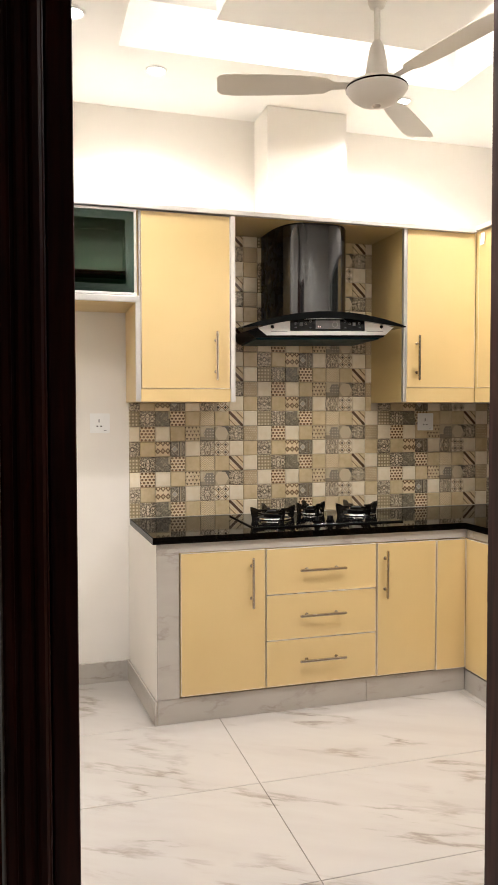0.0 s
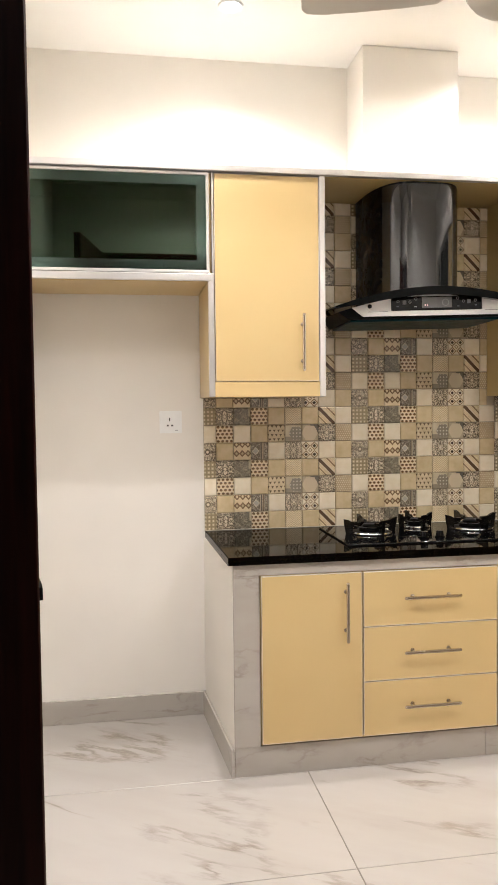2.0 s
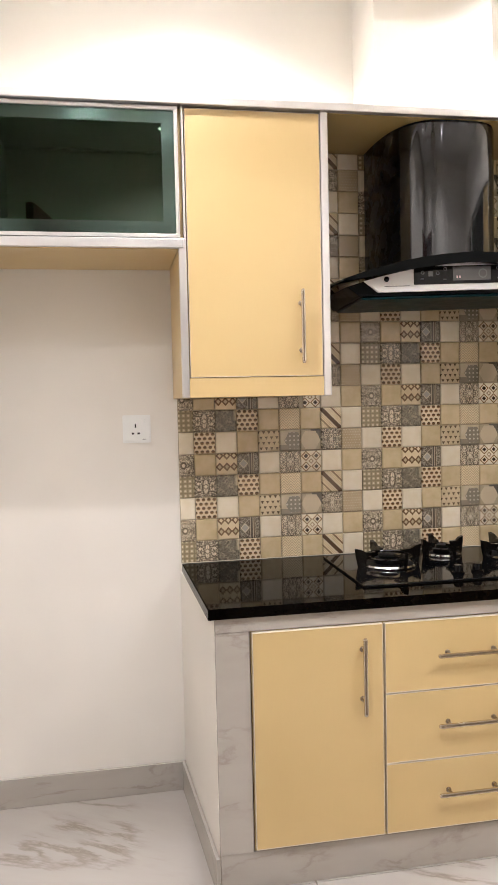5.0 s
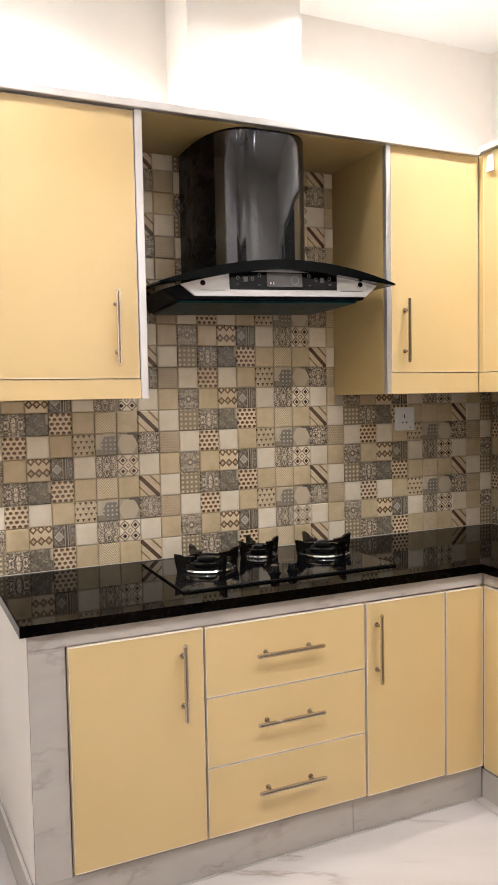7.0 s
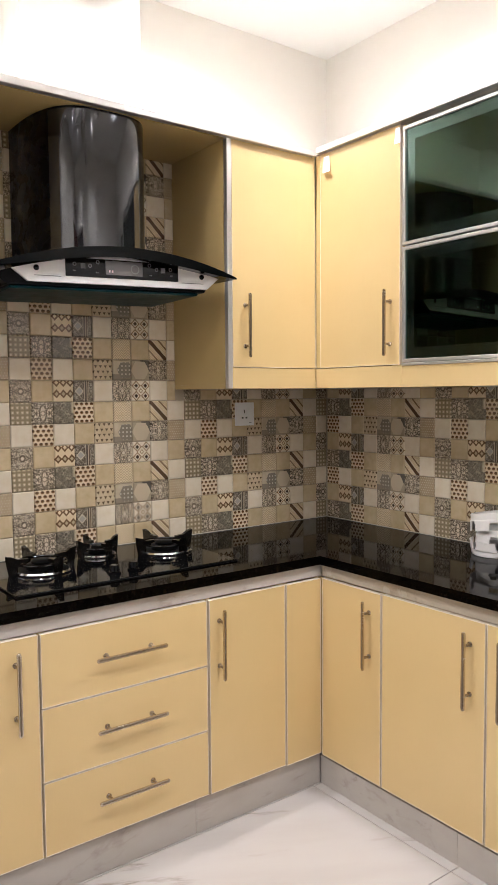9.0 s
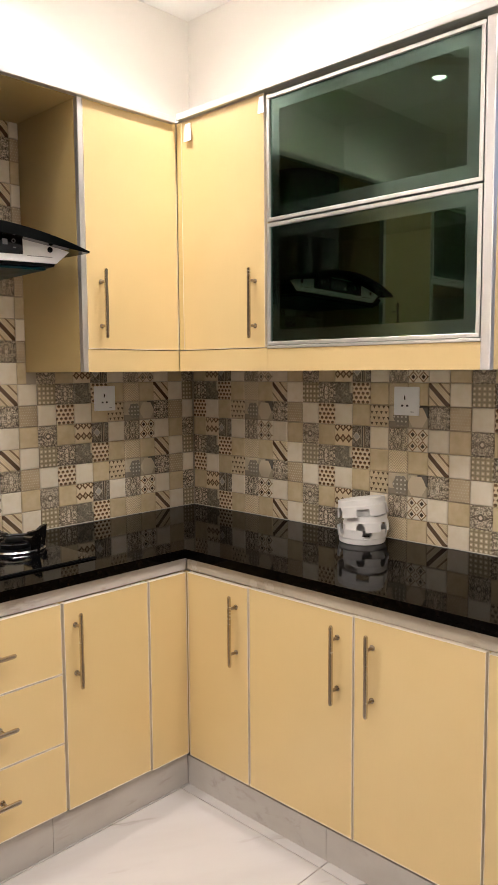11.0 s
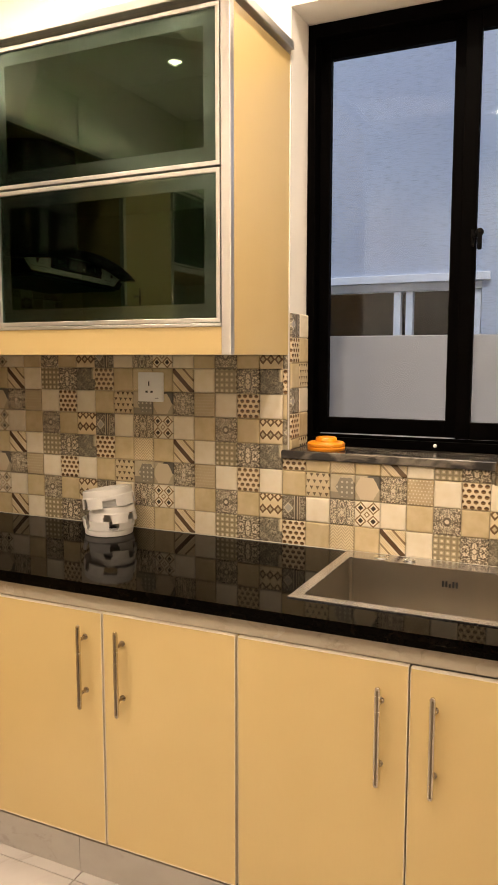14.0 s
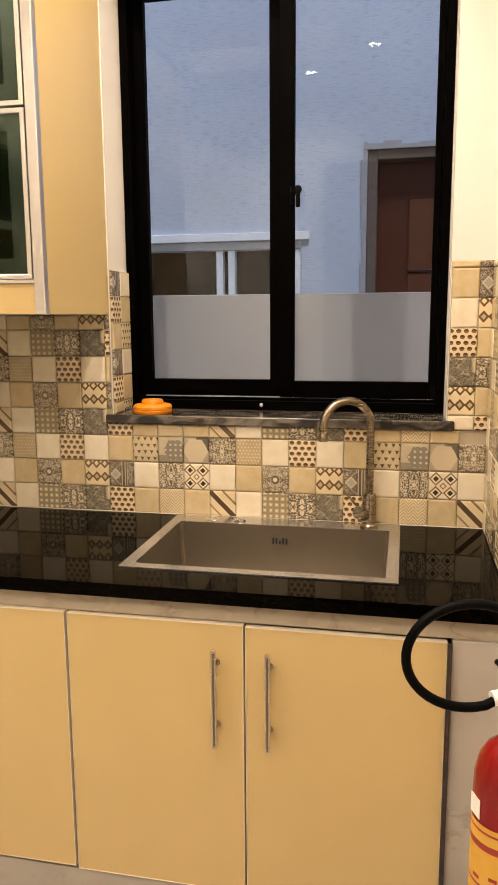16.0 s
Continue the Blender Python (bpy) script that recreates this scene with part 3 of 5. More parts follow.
def add_handle(parent, m, length=0.245):
    """A bar handle with two posts; m carries its centre, x along the bar, -y outward."""
    h = part("handle", moved(moved(stadium(length, 0.0125, 0.006), Matrix.Translation((0, -0.030, 0))), m), PALENICKEL, parent, "satin nickel bar handle with two posts")
    groove = moved(stadium(length - 0.014, 0.0045, 0.0010), Matrix.Translation((0, -0.0362, 0)))
    part("groove", moved(groove, m), SLOT, h)
    for s in (-1, 1):
        post = lathe([(0.0, 0.0), (0.0085, 0.0), (0.0085, 0.003), (0.005, 0.005), (0.005, 0.031)], 14, Matrix.Translation((s * 0.078, 0, 0)) @ Matrix.Rotation(radians(90), 4, "X"))
        part("post", moved(post, m), NICKEL, h, "", True)
    return h


def panel(name, w, h, m, parent, mat=None, t=0.018, band=0.0017, label=""):
    """A door or drawer front: w by h, front face at y=0 looking to -y, corner at the origin, with a pale edge band."""
    ob = part(name, moved(box(band, 0.0, band, w - band, t, h - band, 0.0006), m), mat or YELLOW, parent, label)
    bm = box(0, -0.0012, 0, w, t, band, 0.0004)
    box(0, -0.0012, h - band, w, t, h, 0.0004, bm=bm)
    box(0, -0.0012, band, band, t, h - band, 0.0004, bm=bm)
    box(w - band, -0.0012, band, w, t, h - band, 0.0004, bm=bm)
    part("edge_band", moved(bm, m), EDGE, ob, "pale edge band")
    return ob


def base_cabinet(a0, a1, side, fronts, label, tall=True):
    """A base unit from a0 to a1 along its run; side N (faces -y) or E (faces -x)."""
    w = a1 - a0
    if side == "N":
        at, m0 = (a0, YF, 0.12), pose(a0, YF, 0)
    else:
        at, m0 = (XF, -a0, 0.12), Matrix.Translation((XF, -a0, 0)) @ Matrix.Rotation(radians(-90), 4, "Z")
    cab = thing("base_cabinet", at, label, "cabinet", "base cabinets")
    depth = 0.55
    top = 0.845 if tall else 0.66
    part("base", moved(box(0.001, 0.0185, 0.122, w - 0.001, depth, 0.138), m0), YELLOW_SHADE, cab)
    part("side", moved(box(0.001, 0.0185, 0.1382, 0.016, depth, top), m0), YELLOW_SHADE, cab)
    part("side", moved(box(w - 0.016, 0.0185, 0.1382, w - 0.001, depth, top), m0), YELLOW_SHADE, cab)
    part("back", moved(box(0.0162, depth - 0.01, 0.1382, w - 0.0162, depth, top), m0), YELLOW_SHADE, cab)
    for kind, x0, z0, x1, z1, handle in fronts:
        f = panel(kind, x1 - x0, z1 - z0, m0 @ Matrix.Translation((x0, 0, z0)), cab)
        if handle:
            hx, hz, upright = handle
            rot = Matrix.Rotation(radians(90), 4, "Y") if upright else Matrix()
            add_handle(f, m0 @ Matrix.Translation((hx, 0, hz)) @ rot)
    return cab


base_cabinet(-2.155, -1.739, "N", [("door", 0.003, 0.132, 0.413, 0.804, (0.346, 0.651, True))], "pale yellow base cabinet with one door beside the end post")
base_cabinet(-1.737, -1.153, "N", [("drawer_front", 0.003, 0.582, 0.579, 0.803, (0.286, 0.697, False)), ("drawer_front", 0.003, 0.358, 0.579, 0.578, (0.286, 0.474, False)), ("drawer_front", 0.003, 0.132, 0.579, 0.354, (0.286, 0.252, False))], "pale yellow base cabinet with three drawers under the hob")
base_cabinet(-1.151, -0.816, "N", [("door", 0.003, 0.130, 0.331, 0.802, (0.043, 0.648, True))], "narrow pale yellow base cabinet with one door beside drawers")
base_cabinet(-0.814, -0.6445, "N", [("filler", 0.002, 0.126, 0.168, 0.801, None)], "pale yellow corner filler panel of the base run")
base_cabinet(0.6745, 0.978, "E", [("door", 0.003, 0.120, 0.3005, 0.802, (0.2465, 0.649, True))], "narrow pale yellow base cabinet with one door in the corner")
base_cabinet(0.980, 1.404, "E", [("door", 0.002, 0.120, 0.421, 0.804, (0.366, 0.650, True))], "pale yellow base cabinet with one door beside the sink unit")
base_cabinet(1.405, 1.817, "E", [("door", 0.002, 0.120, 0.409, 0.805, (0.065, 0.650, True))], "pale yellow base cabinet with one door under the worktop")
base_cabinet(1.819, 2.258, "E", [("door", 0.002, 0.114, 0.4375, 0.804, (0.374, 0.633, True))], "pale yellow sink base cabinet with its door closed", False)
base_cabinet(2.260, 2.712, "E", [("door", 0.001, 0.110, 0.4515, 0.8015, (0.059, 0.633, True))], "pale yellow base cabinet under the sink beside the end post", False)

structure("corner_filler", box(XF + 0.0025, -0.6765, 0.128, XF + 0.012, -0.6520, 0.803), YELLOW_SHADE, "pale yellow filler strip in the corner of the base run", "filler")

# plinth, fascia and end post in marble-look tile
def plinth(name, cuts, axis, z1, label):
    base = box(cuts[0], -0.650, 0, cuts[-1], -0.60, z1 - 0.002) if axis == "x" else box(-0.631, cuts[0], 0, -0.58, cuts[-1], z1 - 0.002)
    ob = structure(name, base, WGROUT, label, "plinth")
    for a, c in zip(cuts, cuts[1:]):
        bm = box(a + 0.0007, -0.655, 0.0, c - 0.0007, -0.6502, z1, 0.001) if axis == "x" else box(-0.636, a + 0.0007, 0.0, -0.6312, c - 0.0007, z1, 0.001)
        part("tile", bm, SKIRT, ob)
plinth("plinth_north", (-2.262, -1.20, -0.6355), "x", 0.118, "grey marble-look plinth tiles under the hob run")
plinth("plinth_east", (-2.848, -2.10, -1.30, -0.656), "y", 0.108, "grey marble-look plinth tiles under the sink run")
structure("fascia_north", box(-2.262, -0.660, 0.807, -0.634, -0.60, 0.853, 0.001), SKIRT, "marble-look band under the worktop", "fascia")
structure("fascia_east", box(-0.632, -2.848, 0.807, -0.58, -0.661, 0.853, 0.001), BANDTILE, "marble-look band under the worktop", "fascia")
structure("end_post", box(-2.262, -0.658, 0.1185, -2.158, -0.60, 0.8065, 0.001), SKIRT, "marble-look tiled end post of the base run", "end post")
bm = box(0, 0, 0, 0.03, 1, 0.853)
for v in bm.verts:
    v.co.x += -2.308 + (0.044 * (1 - v.co.y))
    v.co.y = -0.645 + 0.644 * v.co.y
structure("end_wall", bm, WALL, "cream painted end of the base run", "wall")
structure("end_post_east", box(-0.640, -2.8485, 0.1085, -0.56, -2.722, 0.8065, 0.001), SKIRT, "plain tiled end post beside the sink cabinet", "end post")
strip = tagged(part("carton_strip", box(-0.6555, -2.7215, 0.16, -0.6405, -2.7125, 0.80), CARTON), "printed cardboard strip stuck along the end cabinet", "packaging")
rng = random.Random(12)
z = 0.19
while z < 0.77:
    tall = rng.uniform(0.012, 0.045)
    y0 = -2.7212 + rng.uniform(0.0, 0.003)
    part("print", box(-0.6562, y0, z, -0.6556, y0 + rng.uniform(0.003, 0.0055), min(z + tall, 0.795)), BROWNP, strip)
    z += tall + rng.uniform(0.006, 0.07)

# worktop, L shaped, with a sink cut-out
SX0, SX1, SY0, SY1 = -0.515, -0.035, -2.585, -1.93
ZT0, ZT1 = 0.8535, 0.886
worktop = thing("worktop", (-0.65, -0.65, ZT0), "polished black granite worktop in an L shape", "worktop")
gx, gy = (-2.302, -0.652, SX0, SX1, -0.0065), (-2.846, SY0, SY1, -0.676, -0.0065)
bm = bmesh.new()
vg = {}
for i in range(4):
    for j in range(4):
        if (i == 0 and j < 3) or (i == 2 and j == 1):
            continue
        corner = []
        for a, c in ((i, j), (i + 1, j), (i + 1, j + 1), (i, j + 1)):
            if (a, c) not in vg:
                vg[a, c] = bm.verts.new((gx[a] + (0.018 if a == 0 and c == 3 else 0.0), gy[c], ZT1))
            corner.append(vg[a, c])
        bm.faces.new(corner)
made = bmesh.ops.extrude_face_region(bm, geom=bm.faces[:])["geom"]
bmesh.ops.translate(bm, vec=(0, 0, -0.0175), verts=[v for v in made if isinstance(v, bmesh.types.BMVert)])
bmesh.ops.recalc_face_normals(bm, faces=bm.faces[:])
bmesh.ops.bevel(bm, geom=[e for e in bm.edges if len(e.link_faces) == 2 and e.calc_face_angle(0) > 1.0 and e.verts[0].co.z > ZT1 - 0.001 and e.verts[1].co.z > ZT1 - 0.001], offset=0.003, segments=2, affect="EDGES")
part("slab", bm, GRANITE, worktop)
part("edge_strip", box(-2.250, -0.676, ZT0, -0.6525, -0.630, 0.8680, 0.001), GRANITE, worktop)
part("edge_strip", box(-0.652, -2.846, ZT0, -0.606, -0.6300, 0.8680, 0.001), GRANITE, worktop)
bm = box(0, 0, ZT0, 1, 1, 0.8680)
for v in bm.verts:
    x, y = v.co.x, v.co.y
    v.co.x, v.co.y = (-2.284 - 0.018 * y) + x * (0.0335 + 0.018 * y), -0.676 + 0.6695 * y
part("edge_strip", bm, GRANITE, worktop)
tagged(part("joint_bead", box(-2.302, -0.0165, 0.8862, -0.0165, -0.0123, 0.8895, 0.001), BEAD), "beige silicone bead between worktop and tiles", "sealant")
tagged(part("joint_bead", box(-0.0165, -2.840, 0.8862, -0.0123, -0.0123, 0.8895, 0.001), BEAD), "beige silicone bead between worktop and tiles", "sealant")

# ---- wall cabinets ----
YU, XU = -0.400, -0.425
UB, UT = 1.515, 2.447


def shell(cab, mat, x0, y0, z0, x1, y1, z1, t=0.016, facing="N"):
    """The boards of a carcass open to the front, as parts of the cabinet."""
    part("base", box(x0, y0, z0, x1, y1, z0 + t), mat, cab)
    part("top", box(x0, y0, z1 - t, x1, y1, z1), mat, cab)
    a, c = z0 + t + 0.0002, z1 - t - 0.0002
    if facing == "N":
        part("side", box(x0, y0, a, x0 + t, y1, c), mat, cab)
        part("side", box(x1 - t, y0, a, x1, y1, c), mat, cab)
        part("back", box(x0 + t, y1 - 0.006, a, x1 - t, y1, c), mat, cab)
    else:
        part("side", box(x0, y0, a, x1, y0 + t, c), mat, cab)
        part("side", box(x0, y1 - t, a, x1, y1, c), mat, cab)
        part("back", box(x1 - 0.006, y0 + t, a, x1, y1 - t, c), mat, cab)


def glass_flap(name, w, h, m, parent):
    """An aluminium framed flap of green glass with a frosted border; front at -y."""
    f = 0.012
    bm = box(0, -0.004, 0, w, 0.018, f, 0.001)
    box(0, -0.004, h - f, w, 0.018, h, 0.001, bm=bm)
    box(0, -0.004, f, f, 0.018, h - f, 0.001, bm=bm)
    box(w - f, -0.004, f, w, 0.018, h - f, 0.001, bm=bm)
    flap = part(name, moved(bm, m), ALU, parent, "thin aluminium frame")
    g = 0.040
    pane = part("pane", moved(box(f + g, 0.004, f + g, w - f - g, 0.009, h - f - g), m), GREENGLASS, flap, "dark green tinted glass")
    bm = box(f, 0.004, f, w - f, 0.009, f + g)
    box(f, 0.004, h - f - g, w - f, 0.009, h - f, bm=bm)
    box(f, 0.004, f + g, f + g, 0.009, h - f - g, bm=bm)
    box(w - f - g, 0.004, f + g, w - f, 0.009, h - f - g, bm=bm)
    part("border", moved(bm, m), FROST, flap, "frosted green border")
    return flap


GREENIN = plain_mat("cabinet_lining", (0.40, 0.52, 0.42), 0.45)
PALEIN = plain_mat("pale_cabinet_lining", (0.74, 0.86, 0.76), 0.45)

niche_cab = thing("wall_cabinet", (-3.14, YU, 2.0), "wide wall cabinet with a green glass flap over the niche", "cabinet", "wall cabinets")
shell(niche_cab, PALEIN, -3.147, YU + 0.02, 2.006, -2.318, -0.002, UT)
part("underside", box(-3.147, YU + 0.012, 1.996, -2.318, -0.002, 2.0055), YELLOW, niche_cab, "pale yellow underside")
part("bottom_rail", box(-3.147, YU - 0.006, 1.998, -2.300, YU + 0.012, 2.028, 0.002), ALU, niche_cab, "brushed aluminium bottom rail")
glass_flap("flap", 0.832, 0.414, pose(-3.142, YU, 2.031), niche_cab)
part("shelf", box(-3.13, -0.36, 2.075, -2.335, -0.01, 2.085), PALEIN, niche_cab)

cab = thing("wall_cabinet", (-2.31, YU, UB), "pale yellow wall cabinet with one door and aluminium side strips", "cabinet", "wall cabinets")
shell(cab, YELLOW, -2.316, YU + 0.02, UB, -1.814, -0.002, UT)
part("side_strip", box(-2.316, YU - 0.004, UB, -2.292, YU + 0.0195, 2.03, 0.0015), ALU, cab, "brushed aluminium strip")
part("upper_strip", box(-2.2985, YU - 0.002, 2.0305, -2.2920, YU + 0.0195, UT - 0.001, 0.001), ALU, cab, "brushed aluminium strip")
part("end_strip", box(-1.838, YU - 0.006, UB - 0.002, -1.813, YU + 0.0195, UT, 0.0015), ALU, cab, "brushed aluminium strip")
part("bottom_band", box(-2.2915, YU, UB, -1.8385, YU + 0.0195, 1.578), YELLOW, cab)
dr = panel("door", 0.447, 0.862, pose(-2.288, YU, 1.581), cab)
add_handle(dr, pose(-1.914, YU, 1.744) @ Matrix.Rotation(radians(90), 4, "Y"))

top_panel = tagged(part("hood_bay_top", box(-1.8125, YU + 0.0065, 2.447, -0.8705, -0.002, 2.4615), YELLOW_SHADE), "pale yellow panel closing the top of the hood bay", "panel")

cab = thing("wall_cabinet", (-0.87, YU, UB), "pale yellow wall cabinet with one door beside the hood", "cabinet", "wall cabinets")
shell(cab, YELLOW_SHADE, -0.870, YU + 0.02, UB, -0.408, -0.002, UT + 0.01)
part("side_strip", box(-0.870, YU - 0.004, UB, -0.850, YU + 0.0195, UT + 0.01, 0.0015), ALU, cab, "brushed aluminium strip")
part("bottom_band", box(-0.8495, YU, UB, -0.4285, YU + 0.0195, 1.594), YELLOW, cab)
dr = panel("door", 0.419, 0.858, pose(-0.847, YU, 1.597), cab)
add_handle(dr, pose(-0.788, YU, 1.756) @ Matrix.Rotation(radians(90), 4, "Y"))

EM = Matrix.Rotation(radians(-90), 4, "Z")
def east(a, z, x=XU):
    return Matrix.Translation((x, -a, z)) @ EM
cab = thing("wall_cabinet", (XU, -0.43, UB), "pale yellow corner wall cabinet with one door and white tape", "cabinet", "wall cabinets")
shell(cab, YELLOW_SHADE, XU + 0.02, -0.865, UB, -0.002, -0.423, UT + 0.01, facing="E")
part("bottom_band", box(XU, -0.8695, UB, XU + 0.0195, -0.4005, 1.594), YELLOW, cab)
part("corner_filler", box(XU + 0.0015, -0.4285, 1.597, XU + 0.0150, -0.4010, 2.455), YELLOW_SHADE, cab)
dr = panel("door", 0.430, 0.858, east(0.429, 1.597), cab)
add_handle(dr, east(0.812, 1.752) @ Matrix.Rotation(radians(90), 4, "Y"))

cab = thing("wall_cabinet", (XU, -0.87, UB), "wall cabinet with two green glass flaps in aluminium frames", "cabinet", "wall cabinets")
shell(cab, GREENIN, XU + 0.022, -1.6785, UB + 0.02, -0.002, -0.868, UT, facing="E")
part("bottom_band", box(XU, -1.6695, UB, XU + 0.0195, -0.8705, 1.592), YELLOW, cab)
part("lower_rail", box(XU - 0.004, -1.6695, 1.5925, XU + 0.0195, -0.8705, 1.602, 0.001), ALU, cab, "aluminium rail")
glass_flap("lower_flap", 0.794, 0.414, east(0.872, 1.604), cab)
glass_flap("upper_flap", 0.794, 0.418, east(0.872, 2.024), cab)
part("shelf", box(XU + 0.03, -1.66, 2.005, -0.01, -0.885, 2.018), GREENIN, cab)
part("end_post", box(XU - 0.005, -1.699, UB - 0.002, XU + 0.02, -1.6700, UT, 0.002), ALU, cab, "brushed aluminium corner post")
part("end_panel", box(XU + 0.0205, -1.697, UB, -0.002, -1.6790, UT), YELLOW, cab)

# aluminium cornice
bm = box(-3.147, YU - 0.022, UT + 0.001, XU - 0.02, YU + 0.006, UT + 0.026, 0.002)
tagged(part("cornice", bm, ALU), "thin brushed aluminium cornice along the wall cabinets", "cornice")
bm = box(XU - 0.019, -1.712, UT + 0.011, XU + 0.006, YU - 0.022, UT + 0.036, 0.002)
box(XU + 0.006, -1.712, UT + 0.011, -0.002, -1.69, UT + 0.036, 0.002, bm=bm)
tagged(part("cornice", bm, ALU), "thin brushed aluminium cornice along the wall cabinets", "cornice")
tagged(part("cabinet_top", box(-3.147, YU + 0.007, UT + 0.016, -1.592, -0.002, UT + 0.026), WALL), "painted board over the wall cabinets", "board")
tagged(part("cabinet_top", box(-1.135, YU + 0.007, UT + 0.016, -0.002, -0.002, UT + 0.026), WALL), "painted board over the wall cabinets", "board")
tagged(part("cabinet_top", box(XU + 0.007, -1.689, UT + 0.016, -0.002, YU + 0.006, UT + 0.026), WALL), "painted board over the wall cabinets", "board")

for a, z0, z1, w in ((0.455, 2.372, 2.440, 0.030), (0.838, 2.385, 2.446, 0.020)):
    bm = box(0, -0.004, 0, w, -0.001, z1 - z0, 0.001)
    for v in bm.verts:
        v.co.x += 0.25 * (z1 - z0 - v.co.z) * (1 if v.co.x > w / 2 else 0.4)
        v.co.y -= 0.014 * (1 - v.co.z / (z1 - z0))
    tagged(part("tape", moved(bm, east(a, z0)), TAPE), "strip of white tape hanging from a wall cabinet door", "tape")

# ---- window and outside ----
window = thing("window_1", (0.15, -2.21, 1.2), "black aluminium sliding window with two clear panes over the sink", "window")
WX = 0.15
bm = box(WX, WIN_Y0 + 0.001, 1.205, WX + 0.085, WIN_Y0 + 0.028, WIN_Z1 - 0.002, 0.002)
box(WX, WIN_Y1 - 0.028, 1.205, WX + 0.085, WIN_Y1 - 0.001, WIN_Z1 - 0.002, 0.002, bm=bm)
box(WX, WIN_Y0 + 0.028, 1.205, WX + 0.085, WIN_Y1 - 0.028, 1.235, 0.002, bm=bm)
box(WX, WIN_Y0 + 0.028, WIN_Z1 - 0.045, WX + 0.085, WIN_Y1 - 0.028, WIN_Z1 - 0.002, 0.002, bm=bm)
box(WX + 0.012, WIN_Y0 + 0.028, 1.235, WX + 0.016, WIN_Y1 - 0.028, 1.245, 0.0, bm=bm)
part("frame", bm, FRAME, window)


def sash(y0, y1, x, s0, s1):
    z0, z1 = 1.246, WIN_Z1 - 0.047
    f = 0.054
    bm = box(x, y0, z0, x + 0.028, y0 + s0, z1, 0.002)
    box(x, y1 - s1, z0, x + 0.028, y1, z1, 0.002, bm=bm)
    box(x, y0 + s0, z0, x + 0.028, y1 - s1, z0 + f, 0.002, bm=bm)
    box(x, y0 + s0, z1 - f, x + 0.028, y1 - s1, z1, 0.002, bm=bm)
    ob = part("sash", bm, FRAME, window)
    pane = part("pane", box(x + 0.012, y0 + s0 - 0.004, z0 + f - 0.004, x + 0.016, y1 - s1 + 0.004, z1 - f + 0.004), CLEAR, ob, "clear glass")
    pane.visible_shadow = False
    return ob


sash(-2.2165, -1.729, WX + 0.046, 0.046, 0.036)
s2 = sash(-2.696, -2.2085, WX + 0.008, 0.020, 0.046)
bm = box(WX - 0.003, -2.252, 1.848, WX + 0.008, -2.242, 1.900, 0.002)
box(WX - 0.022, -2.272, 1.874, WX - 0.003, -2.246, 1.886, 0.003, bm=bm)
join(bm, lathe([(0, 0), (0.011, 0), (0.013, 0.004), (0.011, 0.008), (0, 0.010)], 18, Matrix.Translation((WX - 0.020, -2.270, 1.886)) @ Matrix.Rotation(radians(-90), 4, "Y")))
box(WX - 0.030, -2.278, 1.834, WX - 0.020, -2.264, 1.884, 0.003, bm=bm)
part("latch", bm, BLACKM, s2, "black window latch")
part("screw_cap", lathe([(0, 0), (0.006, 0), (0.005, 0.003), (0, 0.004)], 12, Matrix.Translation((WX - 0.001, -2.15, 1.222)) @ Matrix.Rotation(radians(-90), 4, "Y")), PLASTIC, window, "small white cap")

structure("window_sill", box(-0.024, -2.748, 1.176, WX + 0.02, -1.682, 1.2035, 0.003), SILLSTONE, "dark mottled granite window sill", "window sill")

structure("ground", box(0.24, -30, -0.2, 40, 30, -0.12), PAVING, "grey concrete paving of the side passage", "ground")
structure("boundary_wall", box(0.92, -8, -0.12, 1.05, 6, 1.60, 0.004), BOUNDARY, "painted grey boundary wall outside the window", "wall")
neighbour = thing("neighbour_house", (1.6, -2, -0.12), "pale blue-grey plastered house wall across the side passage", "house")
NX = 1.6
bm = box(NX, -10, -0.12, NX + 0.2, -3.42, 7.0)
box(NX, -2.40, -0.12, NX + 0.2, -2.08, 7.0, bm=bm)
box(NX, -3.42, 2.30, NX + 0.2, -2.40, 7.0, bm=bm)
box(NX, -2.08, -0.12, NX + 0.2, -0.85, 1.10, bm=bm)
box(NX, -2.08, 1.90, NX + 0.2, -0.85, 7.0, bm=bm)
box(NX, -0.85, -0.12, NX + 0.2, 8, 7.0, bm=bm)
part("wall", bm, PLASTER, neighbour)
WFR = plain_mat("white_window_aluminium", (0.90, 0.92, 0.95), 0.4)
nw = part("window", box(NX - 0.02, -2.12, 1.885, NX + 0.1, -0.85, 1.925, 0.002), WFR, neighbour, "white framed sliding window")
part("frame", box(NX + 0.01, -2.08, 1.845, NX + 0.08, -0.85, 1.884, 0.002), WFR, nw)
for y in (-2.075, -1.735, -1.672, -1.10):
    part("stile", box(NX + 0.015, y, 1.10, NX + 0.06, y + 0.036, 1.844, 0.002), WFR, nw)
part("sill", box(NX + 0.0, -2.08, 1.10, NX + 0.08, -0.85, 1.13, 0.002), WFR, nw)
part("pane", box(NX + 0.07, -2.08, 1.10, NX + 0.075, -0.85, 1.844), DARKGLASS, nw)
nd = part("door", box(NX + 0.1205, -3.416, -0.12, NX + 0.16, -2.403, 2.296), plain_mat("brown_door_wood", (0.10, 0.026, 0.010), 0.35), neighbour, "dark brown wooden door")
part("panel_moulding", box(NX + 0.112, -3.2, 0.2, NX + 0.1195, -2.60, 2.08, 0.006), plain_mat("brown_door_panel", (0.145, 0.045, 0.018), 0.35), nd)
